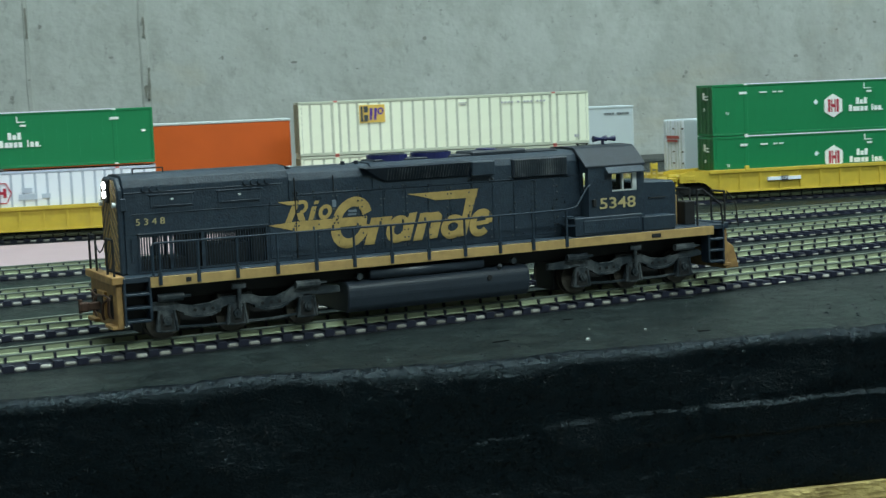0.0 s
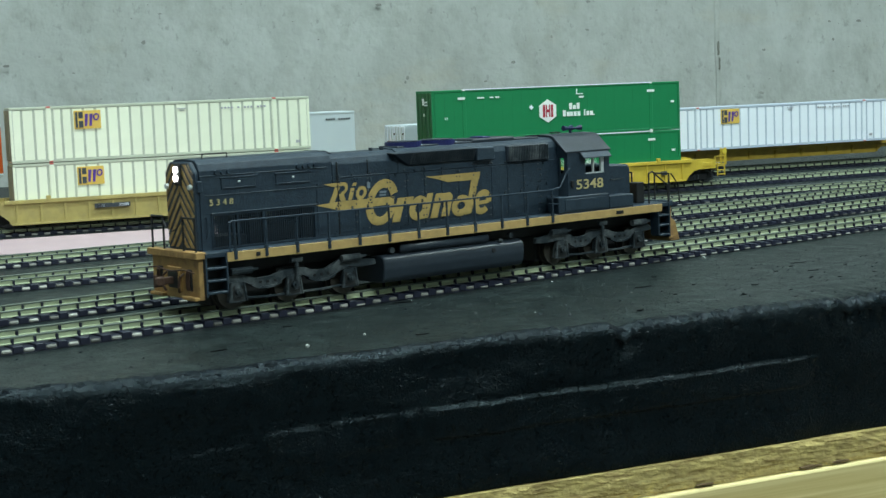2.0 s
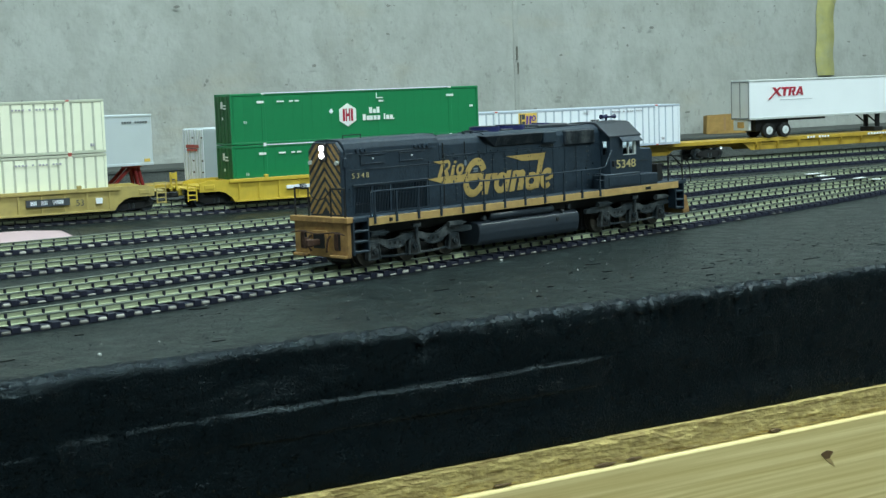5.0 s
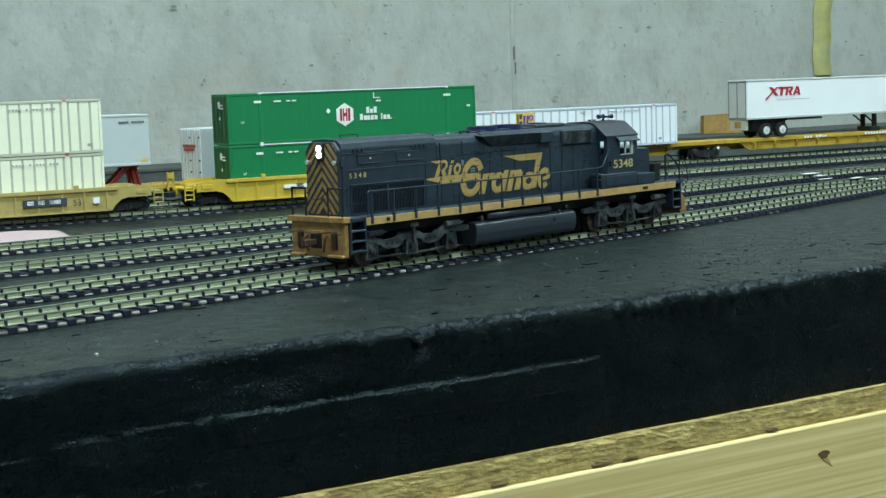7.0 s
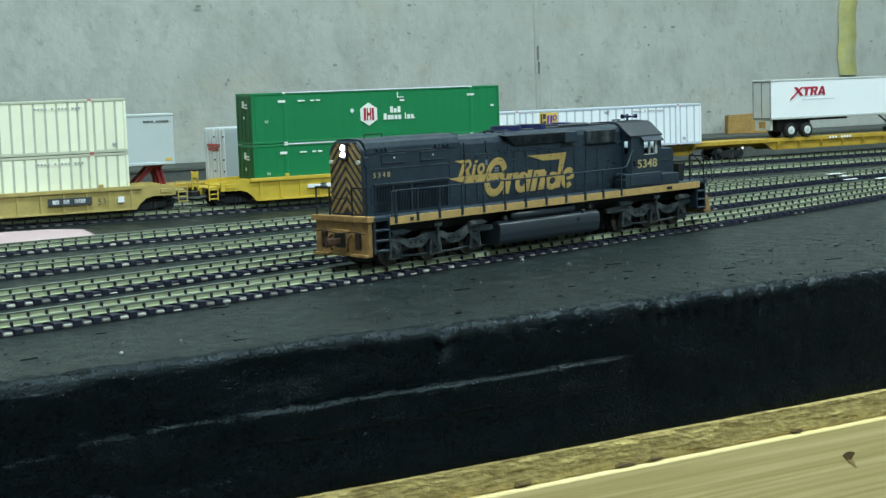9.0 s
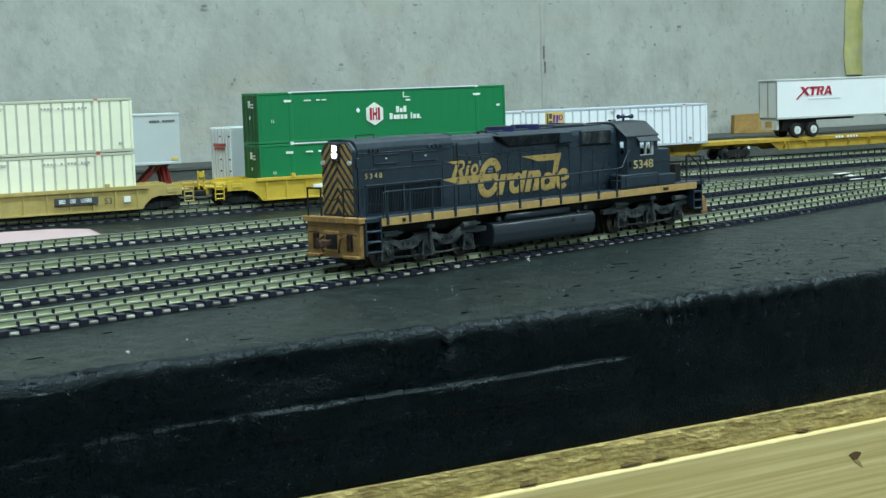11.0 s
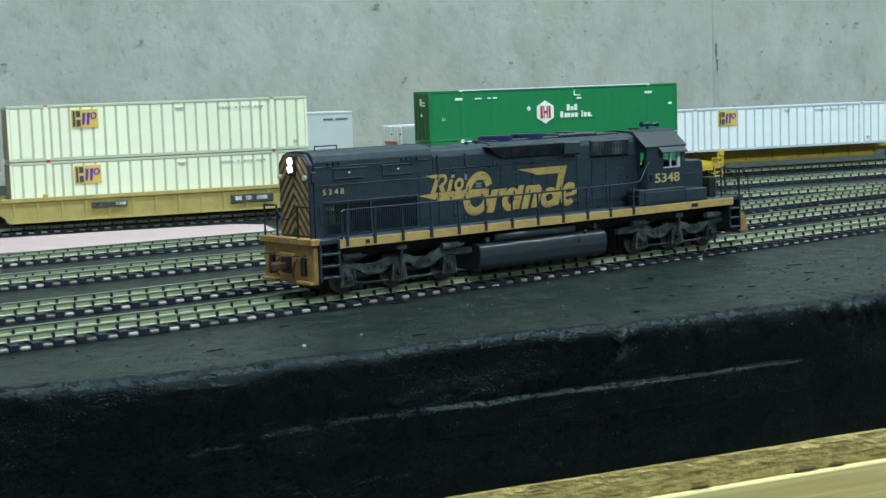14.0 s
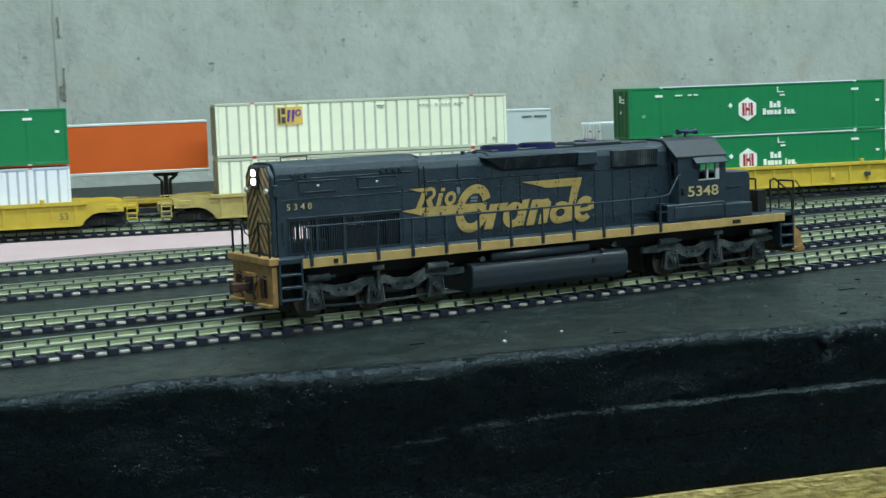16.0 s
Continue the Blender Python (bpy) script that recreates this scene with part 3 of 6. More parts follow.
def build_nibs():
    """Hard glossy nibs dried into the brushed paint of the table top, and dark patches painting the shade of its dents.
    """
    rnd = random.Random(21)
    b = B()
    for i in range(3200):
        u, v = rnd.triangular(0.0, 1.15, 0.6), EDGE + 0.006 + 0.12 * rnd.random()
        r = 0.00010 + 0.00028 * rnd.random() ** 4
        lump(b, u, v, r, rnd)
    o = tagged(part("paint_nibs", b, M_NIB), "small glossy nibs in the black paint", "paint nibs", kind="stuff")
    o.matrix_basis = BM
    # thin dark patches on the top put the shade of dents into colour
    b = B()
    for i in range(120):
        u, v = rnd.triangular(0.1, 1.15, 0.65), EDGE + 0.010 + 0.085 * rnd.random()
        w, h = 0.0008 + 0.0042 * rnd.random() ** 3, 0.0003 + 0.0006 * rnd.random()
        a = rnd.uniform(-0.25, 0.25)
        pts = []
        for t in np.linspace(0, 2 * math.pi, 10)[:-1]:
            k = 0.7 + 0.5 * rnd.random()
            x, y = w * k * math.cos(t), h * k * math.sin(t)
            pts.append((u + x * math.cos(a) - y * math.sin(a), v + x * math.sin(a) + y * math.cos(a)))
        prism(b, pts, -0.0004, 0.00035, "z")
    o = tagged(part("dent_patches", b, M_DENT), "short dark patches for the shade of dents in the black paint", "paint runs", kind="stuff")
    o.matrix_basis = BM


M_NIB = mat("glossy_paint_nib", (0.016, 0.024, 0.028), 0.25, var=0.3, spec=0.45)
M_DENT = mat("dark_dent_shade", (0.004, 0.006, 0.007), 0.35, var=0.3, spec=0.3)
build_table()
build_nibs()


# ---- tracks ----
def spline(pts, step=0.008):
    """Evenly spaced points on a smooth curve through pts."""
    p = np.array(pts, float)
    out = []
    for i in range(len(p) - 1):
        a, b = p[max(i - 1, 0)], p[i]
        c, d = p[i + 1], p[min(i + 2, len(p) - 1)]
        for t in np.linspace(0, 1, 40, endpoint=False):
            out.append(0.5 * (2 * b + (c - a) * t + (2 * a - 5 * b + 4 * c - d) * t * t + (3 * b - a - 3 * c + d) * t ** 3))
    out.append(p[-1])
    out = np.array(out)
    s = np.concatenate([[0], np.cumsum(np.linalg.norm(np.diff(out, axis=0), axis=1))])
    q = np.arange(0, s[-1], step)
    return np.stack([np.interp(q, s, out[:, 0]), np.interp(q, s, out[:, 1])], 1)


PITCH = 0.00757


def tie_mesh(block_h):
    """A sleeper; the argument is the height of the pale block beyond it, 0 for none."""
    b = B()
    box(b, -0.0017, 0.0017, -0.0141, 0.0141, 0.0004, 0.0027, 0.0002)
    for y in (-0.00825, 0.00825):
        for s in (-1, 1):
            box(b, -0.00038, 0.00038, y + s * 0.0009 - 0.0005, y + s * 0.0009 + 0.0005, 0.0024, 0.0045)
    k = len(b.faces)
    # pale blocks between the sleeper ends
    for s in (-1, 1) if block_h else ():
        box(b, PITCH / 2 - 0.0019, PITCH / 2 + 0.0018, *sorted((s * 0.0112, s * 0.0142)), 0.0003, 0.0003 + block_h, block_h / 3)
    b.faces.ensure_lookup_table()
    for i, f in enumerate(b.faces):
        f.material_index = 1 if i >= k else 0
    bmesh.ops.recalc_face_normals(b, faces=b.faces[:])
    me = bpy.data.meshes.new("tie")
    b.to_mesh(me)
    b.free()
    me.materials.append(M_TIE)
    me.materials.append(M_TIE_GAP)
    return me


def vary(m, lo, hi):
    """Brightness of a material varies from piece to piece."""
    n, l = m.node_tree.nodes, m.node_tree.links
    b = n["Principled BSDF"]
    src = b.inputs["Base Color"].links[0].from_socket
    oi = n.new("ShaderNodeObjectInfo")
    mr = n.new("ShaderNodeMapRange")
    mr.inputs["To Min"].default_value, mr.inputs["To Max"].default_value = lo, hi
    hs = n.new("ShaderNodeHueSaturation")
    l.new(oi.outputs["Random"], mr.inputs["Value"])
    l.new(mr.outputs[0], hs.inputs["Value"])
    l.new(src, hs.inputs["Color"])
    l.new(hs.outputs[0], b.inputs["Base Color"])


vary(M_TIE_GAP, 0.25, 1.2)
vary(M_EMP, 0.95, 1.02)
TIE, TIE_LOW, TIE_BARE = tie_mesh(0.0015), tie_mesh(0.0007), tie_mesh(0)
TRACKS = []


def build_track(near, label, lift=0.0, z0=0.0, pitch=PITCH):
    """A track whose rail next to the viewer runs through the points near."""
    t = thing("railway_track", pose(0, 0, z0), label, "railway track", "model railway tracks")
    TRACKS.append((t, near, pitch))
    c = spline(near)
    d = np.gradient(c, axis=0)
    d /= np.linalg.norm(d, axis=1)[:, None]
    nrm = np.stack([-d[:, 1], d[:, 0]], 1)
    prof = [(-0.0011, 0.0027), (0.0011, 0.0027), (0.0011, 0.0030), (0.0004, 0.0032), (0.0004, 0.0044), (0.00055, 0.0045), (0.00055, 0.0050), (0.0004, 0.0052), (-0.0004, 0.0052), (-0.00055, 0.0050), (-0.00055, 0.0045), (-0.0004, 0.0044), (-0.0004, 0.0032), (-0.0011, 0.0030)]
    for off in (0.0, 0.0165):
        b = B()
        rows = [[b.verts.new((*(p + n_ * (off + a)), z + lift)) for a, z in prof] for p, n_ in zip(c, nrm)]
        k = len(prof)
        for p, q in zip(rows, rows[1:]):
            for i in range(k):
                f = b.faces.new((p[i], p[(i + 1) % k], q[(i + 1) % k], q[i]))
                f.material_index = 1 if 5 <= i <= 9 else 0
        b.faces.new(rows[0])
        b.faces.new(rows[-1])
        part("rail", b, [M_RAIL, M_HEAD], t, "nickel silver rail")
        b = B()
        rows = [[b.verts.new((*(p + n_ * (off + a)), z)) for a, z in ((-0.0056, 0.0001), (0.0056, 0.0001), (0.0052, 0.0019), (-0.0052, 0.0019))] for p, n_ in zip(c, nrm)]
        for p, q in zip(rows, rows[1:]):
            for i in range(4):
                b.faces.new((p[i], p[(i + 1) % 4], q[(i + 1) % 4], q[i]))
        part("sleeper_web", b, M_TIE, t, "black plastic web under the rail")
    return t


def lay_ties():
    rnd = random.Random(3)
    for t, near, pitch in TRACKS:
        c = spline(near, pitch)[:290]
        d = np.gradient(c, axis=0)
        for p, v in zip(c, d):
            a = math.atan2(v[1], v[0])
            x, y = p[0] - math.sin(a) * 0.00825, p[1] + math.cos(a) * 0.00825
            k = x + 0.2 * rnd.random()
            share("tie", TIE if k < 0.50 else TIE_LOW if k < 0.80 else TIE_BARE, t, pose(x, y, rnd.uniform(-0.0001, 0), 0, 0, math.degrees(a) + rnd.uniform(-0.8, 0.8)))


def rowxy(a, n_):
    v = ROWM @ Vector((a, n_, 0))
    return (v.x, v.y)


build_track([(-0.1995, 0.4965), (0.0, 0.4865), (0.10, 0.4808), (0.17, 0.4778), (0.22, 0.4754), (0.26, 0.4733), (0.30, 0.4722), (0.36, 0.472), (0.50, 0.472), (0.66, 0.473), (0.8, 0.478), (0.92, 0.487), (1.2, 0.512)], "model railway track close to the table edge with black sleepers")
build_track([(-0.2005, 0.5640), (0.0, 0.5520), (0.10, 0.5458), (0.144, 0.5434), (0.189, 0.5405), (0.25, 0.5376), (0.31, 0.536), (0.45, 0.536), (0.62, 0.536), (0.76, 0.534), (0.92, 0.520), (1.2, 0.484)], "model railway track with black sleepers on the black table", -0.0002)
build_track([(-0.2, 0.672), (0.2, 0.638), (0.358, 0.620), (0.5, 0.604), (0.69, 0.597), (0.95, 0.588), (1.35, 0.545)], "model railway track with dark sleepers and silver rails")
build_track([(-0.2, 0.79), (0.2, 0.735), (0.408, 0.708), (0.57, 0.684), (0.737, 0.663), (0.85, 0.636), (1.0, 0.590), (1.2, 0.545)], "model railway track beside the pink foam sheet", -0.0002)
build_track([rowxy(a, n_ - 0.00825) for a, n_ in ((-0.5, 0.9665), (0.0, 0.9665), (0.5, 0.9665), (0.65, 0.975), (0.8, 0.983), (1.0, 0.99), (1.4, 0.99))], "model railway track under the yellow container cars")
build_track([rowxy(a, n_ - 0.00825) for a, n_ in ((-0.5, 1.03), (0.1, 1.03), (0.5, 1.03))], "model railway track at the rear carrying low spine cars")
build_track([rowxy(a, n_ - 0.00825) for a, n_ in ((0.515, 1.03), (0.9, 1.03), (1.45, 1.03))], "model railway track on a raised dark roadbed", z0=0.0043)
RB = tagged(part("roadbed", prism(B(), [(1.006, 0.0), (1.054, 0.0), (1.048, 0.0043), (1.012, 0.0043)], 0.512, 1.455, "x"), M_BLACK), "raised dark roadbed strip under the rear track", "roadbed", kind="structure")
RB.matrix_basis = ROWM


# ---- writing ----
def text_part(name, body, size, m, material, parent, label="", depth=0.00008, shear=0.0, xscale=1.0, bold=0.0):
    cu = bpy.data.curves.new(name, "FONT")
    cu.body, cu.size, cu.extrude, cu.shear, cu.offset = body, size, depth, shear, bold
    tmp = new(name, cu)
    bpy.context.view_layer.update()
    me = bpy.data.meshes.new_from_object(tmp.evaluated_get(bpy.context.evaluated_depsgraph_get()))
    bpy.data.objects.remove(tmp)
    me.transform(Matrix.Diagonal((xscale, 1, 1, 1)))
    me.materials.clear()
    me.materials.append(material)
    ob = new(name, me)
    ob.parent = parent
    ob.matrix_basis = m
    if label:
        tagged(ob, label)
    return ob


# ---- containers ----
M_EMBGREY = mat("grey_lettering", (0.40, 0.40, 0.44), 0.6)
M_RUSTRED = mat("faded_red_casting", (0.50, 0.12, 0.10), 0.6, var=0.15)
LEN, WID, HIG = 0.1857, 0.0299, 0.0334


def container(m, label, body, rib, side, end, panels=25, length=LEN, flush=False, high=HIG, group="containers on the cars"):
    """A container: its front face at y 0, left end at x 0, bottom at z 0."""
    c = thing("container", m, label, "shipping container", group)
    # on ribbed containers the core's darker colour paints shade between the panels
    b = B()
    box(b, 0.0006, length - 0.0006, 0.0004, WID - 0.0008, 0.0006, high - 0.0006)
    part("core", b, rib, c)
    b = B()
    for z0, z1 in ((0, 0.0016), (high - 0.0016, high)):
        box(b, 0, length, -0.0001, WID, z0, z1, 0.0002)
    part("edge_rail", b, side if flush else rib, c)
    for x0, x1 in ((0, 0.0016), (length - 0.0016, length)):
        for y0, y1 in ((-0.00005, 0.0016), (WID - 0.0016, WID)):
            part("corner_post", box(B(), x0, x1, y0, y1, 0.0014, high - 0.0014, 0.0002), side, c)
    # stacking posts at the forty-foot places
    for x in (0.0229, length - 0.0229):
        part("stacking_post", box(B(), x - 0.0013, x + 0.0013, -0.0002, 0.0012, 0.0005, high - 0.0005, 0.0002), body, c)
        for z in (0.0004, high - 0.0004):
            part("corner_casting", box(B(), x - 0.0012, x + 0.0012, -0.0003, 0.002, z - 0.0006, z + 0.0006, 0.0002), M_RUSTRED if not flush else M_WHITE, c)
    gap = 0.0014 if not flush else 0.00005
    if flush:
        ribs = [0.0020 + (length - 0.0040) * i / panels for i in range(panels + 1)]
    else:
        # closer ribs beside the stacking posts, an even run between
        ends = [0.0012, 0.0070, 0.0142, 0.0206, 0.0253, 0.0306, 0.0365]
        ribs = ends + [0.0365 + (length - 0.0730) * i / 16 for i in range(1, 16)] + [length - q for q in reversed(ends)]
    shared = {}
    for x0, x1 in zip(ribs, ribs[1:]):
        w = round(x1 - x0, 5)
        mm = Matrix.Translation((x0 + gap / 2, 0.0001, 0.0018))
        if w not in shared:
            p = part("side_panel", box(B(), 0, w - gap, 0, 0.0012, 0, high - 0.0036, 0.0 if flush else 0.00012), side, c)
            shared[w] = p.data
            p.matrix_basis = mm
        else:
            share("side_panel", shared[w], c, mm)
    # end doors with lock rods
    for k in (0, 1):
        y = 0.0015 + k * (WID - 0.003) / 2
        d = part("end_door", box(B(), -0.0002, 0.0008, y + 0.0002, y + (WID - 0.003) / 2 - 0.0002, 0.0016, high - 0.0016, 0.0002), end, c)
        bb = B()
        for q in (0.25, 0.75):
            rod(bb, (-0.0006, y + q * 0.0134, 0.0014), (-0.0006, y + q * 0.0134, high - 0.0014), 0.0003, 6)
        part("lock_rod", bb, end, d)
    return c


def bars(parent, material, rows, y=-0.0004, name="lettering_bar", label=""):
    """Plain bars standing in for writing: rows of x0, x1, z0, z1."""
    for x0, x1, z0, z1 in rows:
        part(name, box(B(), x0, x1, y, y + 0.0006, z0, z1), material, parent, label)


def green_marks(c, full=True):
    x, z = 0.0838, 0.0168
    b = B()
    prism(b, [(x + 0.0072 * math.sin(t), z + 0.0078 * math.cos(t)) for t in np.linspace(0, 2 * math.pi, 7)[:-1]], -0.0004, 0.0004, "y")
    part("emblem", b, M_WHITE, c, "white six-sided emblem")
    bars(c, M_RED, ((x - 0.0038, x - 0.0022, z - 0.0042, z + 0.0042), (x - 0.0016, x - 0.0008, z - 0.0042, z + 0.0042), (x + 0.0008, x + 0.0016, z - 0.0042, z + 0.0042), (x + 0.0022, x + 0.0038, z - 0.0042, z + 0.0042), (x - 0.0008, x + 0.0008, z - 0.0010, z + 0.0010)), -0.0006, "emblem_bar")
    up = [(0.0162, 0.0046), (0.0190, 0.0032), (0.0218, 0.0046)]
    lo = [(0.0112, 0.0), (0.0142, -0.0012), (0.0166, -0.0012), (0.0194, -0.0012), (0.0222, -0.0012), (0.0272, 0.0), (0.0290, -0.0012), (0.0318, -0.0012), (0.0342, -0.0034)]
    bars(c, M_WHITE, [(x + q, x + q + 0.0021, z + 0.0004, z + h) for q, h in up] + [(x + q, x + q + (0.0009 if q in (0.0272, 0.0342) else 0.0021), z - 0.0042, z + h) for q, h in lo])
    bars(c, M_WHITE, ((0.0325, 0.0375, 0.0271, 0.0281), (0.0415, 0.0442, 0.0271, 0.0281), (0.0455, 0.0485, 0.0271, 0.0281), (0.0185, 0.0235, 0.0268, 0.0284), (0.160, 0.1655, 0.0268, 0.0284), (0.1055, 0.1062, 0.0272, 0.0310), (0.1062, 0.1105, 0.0272, 0.0279), (0.1075, 0.1110, 0.0248, 0.0260), (0.1785, 0.181, 0.0188, 0.0203)))
    part("placard", prism(B(), [(0.070, 0.0196), (0.0716, 0.0214), (0.0732, 0.0196), (0.0716, 0.0178)], -0.0004, 0.0004, "y"), M_WCON, c)
    text_part("size_mark", "53", 0.0026, pose(0.0085, -0.0005, 0.0138, 90), M_WHITE, c)
    part("top_rail_trim", box(B(), 0.0229, LEN - 0.0229, -0.0003, 0.0010, HIG - 0.0004, HIG + 0.0003), M_WCON, c)
    for y0, y1, z0, z1 in ((0.006, 0.0095, 0.024, 0.0285), (0.0105, 0.014, 0.0255, 0.0265), (0.0105, 0.0145, 0.0235, 0.0245), (0.0075, 0.009, 0.0165, 0.0185)):
        part("door_mark", box(B(), -0.0009, -0.0001, WID - y1 - 0.008, WID - y0 - 0.008, z0, z1), M_WHITE, c)


def cream_marks(c, x=0.0378):
    part("logo_panel", box(B(), x, x + 0.0160, -0.0004, 0.0004, 0.0192, 0.0302), M_EYEL, c, "yellow square emblem")
    bars(c, M_LABEL, ((x + 0.0008, x + 0.0022, 0.0200, 0.0294), (x + 0.0028, x + 0.0054, 0.0256, 0.0294), (x + 0.0028, x + 0.0054, 0.0200, 0.0240)), -0.0006, "emblem_bar")
    for q in (0.0062, 0.0090):
        part("emblem_bar", prism(B(), [(x + q, 0.0208), (x + q + 0.0014, 0.0208), (x + q + 0.0024, 0.0282), (x + q + 0.0004, 0.0282)], -0.0006, 0.0002, "y"), M_PURPLE, c)
    b = ring(B(), x + 0.0133, 0.0262, 0.0019, 0.0022, 0.0009, 0.1, -0.0006, 0.0002)
    part("emblem_bar", b, M_PURPLE, c)
    bars(c, M_EMBGREY, [(0.1285 + k * 0.0021, 0.1285 + k * 0.0021 + 0.0012, 0.0277, 0.0288) for k in (0, 1, 2, 3, 5, 7, 8, 9, 11, 12, 13)])
    bars(c, M_EMBGREY, ((0.1010, 0.1065, 0.0288, 0.0292), (0.1022, 0.1055, 0.0277, 0.0280), (0.176, 0.1771, 0.0042, 0.0060), (0.1775, 0.1785, 0.0042, 0.0060)))


F1 = 0.9516
GAPZ = 0.0339
Z1 = 0.0102


def build_containers():
    g = "green container with a white emblem, stacked on a yellow car"
    e = "cream ribbed container with a yellow emblem on a dirty yellow car"
    for k in (0, 1):
        c = container(row_pose(0.3532, F1, Z1 + k * GAPZ), g, M_GREEN, M_GREEN, M_GREEN, M_GREEND, 26, flush=True)
        green_marks(c)
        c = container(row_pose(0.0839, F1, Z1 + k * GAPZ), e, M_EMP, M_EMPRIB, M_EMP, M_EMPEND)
        cream_marks(c)
    c = container(row_pose(-0.1905, F1, Z1 + GAPZ + 0.0012), "green high-cube container on top of a white one", M_GREEN, M_GREEN, M_GREEN, M_GREEND, 26, flush=True)
    green_marks(c)
    c = container(row_pose(-0.1905, F1, Z1), "white ribbed container with a red emblem under a green one", M_WCON, M_WRIB, M_WCON, M_WRIB, 25)
    x, z = 0.094, 0.0205
    b = B()
    ring(b, x, z, 0.0062, 0.0072, 0.0007, 0, -0.0004, 0.0004, seg=6)
    part("emblem", b, M_RED, c, "six-sided red outline")
    bars(c, M_RED, ((x - 0.003, x - 0.0012, z - 0.0026, z + 0.003), (x + 0.0012, x + 0.003, z - 0.0026, z + 0.003), (x - 0.0012, x + 0.0012, z - 0.0006, z + 0.001)), -0.0005, "emblem_bar")
    bars(c, M_WRIB, ((x + 0.012, x + 0.018, z - 0.0002, z + 0.0026), (x + 0.010, x + 0.0205, z - 0.0046, z - 0.0012), (x + 0.0235, x + 0.0285, z - 0.004, z - 0.0012)))
    # container standing on the spine car behind
    c = container(row_pose(0.5635, 1.0085, 0.0246), "blue-white ribbed container with a yellow emblem on a spine car", M_WCON, M_WRIB, M_WCON, M_WRIB, 25, length=0.1945, high=0.0322)
    cream_marks(c, 0.0425)


build_containers()


# ---- freight cars ----
def truck_part(parent, x, y=0.015, z=0.0052, r=0.0046):
    """A two-axle freight truck under a car; its centre at x, y and the rail top at z."""
    t = new("truck")
    t.parent = parent
    t.matrix_basis = pose(x, y, z)
    for s in (-1, 1):
        b = B()
        yy = s * 0.0108
        prism(b, [(-0.0125, 0.0058), (-0.0098, 0.0072), (-0.0045, 0.0072), (-0.0028, 0.0080), (0.0028, 0.0080), (0.0045, 0.0072), (0.0098, 0.0072), (0.0125, 0.0058), (0.0125, 0.0034), (0.0100, 0.0034), (0.0060, 0.0018), (-0.0060, 0.0018), (-0.0100, 0.0034), (-0.0125, 0.0034)], yy - 0.0008, yy + 0.0008, "y", 0.0002)
        for q in (-0.0105, 0.0105):
            rod(b, (q, yy - s * 0.0004, 0.0048), (q, yy + s * 0.0014, 0.0048), 0.0015, 10)
        part("side_frame", b, M_DARK, t)
        for q in (-0.0015, 0.0015):
            part("spring", rod(B(), (q, yy + s * 0.0004, 0.0022), (q, yy + s * 0.0004, 0.0056), 0.0009, 8), M_TRUCK, t)
    for q in (-0.0105, 0.0105):
        b = B()
        rod(b, (q, -0.010, r), (q, 0.010, r), 0.0009, 8)
        for s in (-1, 1):
            rod(b, (q, s * 0.0070, r), (q, s * 0.0094, r), r, 20)
            rod(b, (q, s * 0.0062, r), (q, s * 0.0070, r), r + 0.0005, 20)
        part("wheelset", b, M_TRUCK, t, smooth=False)
    return t


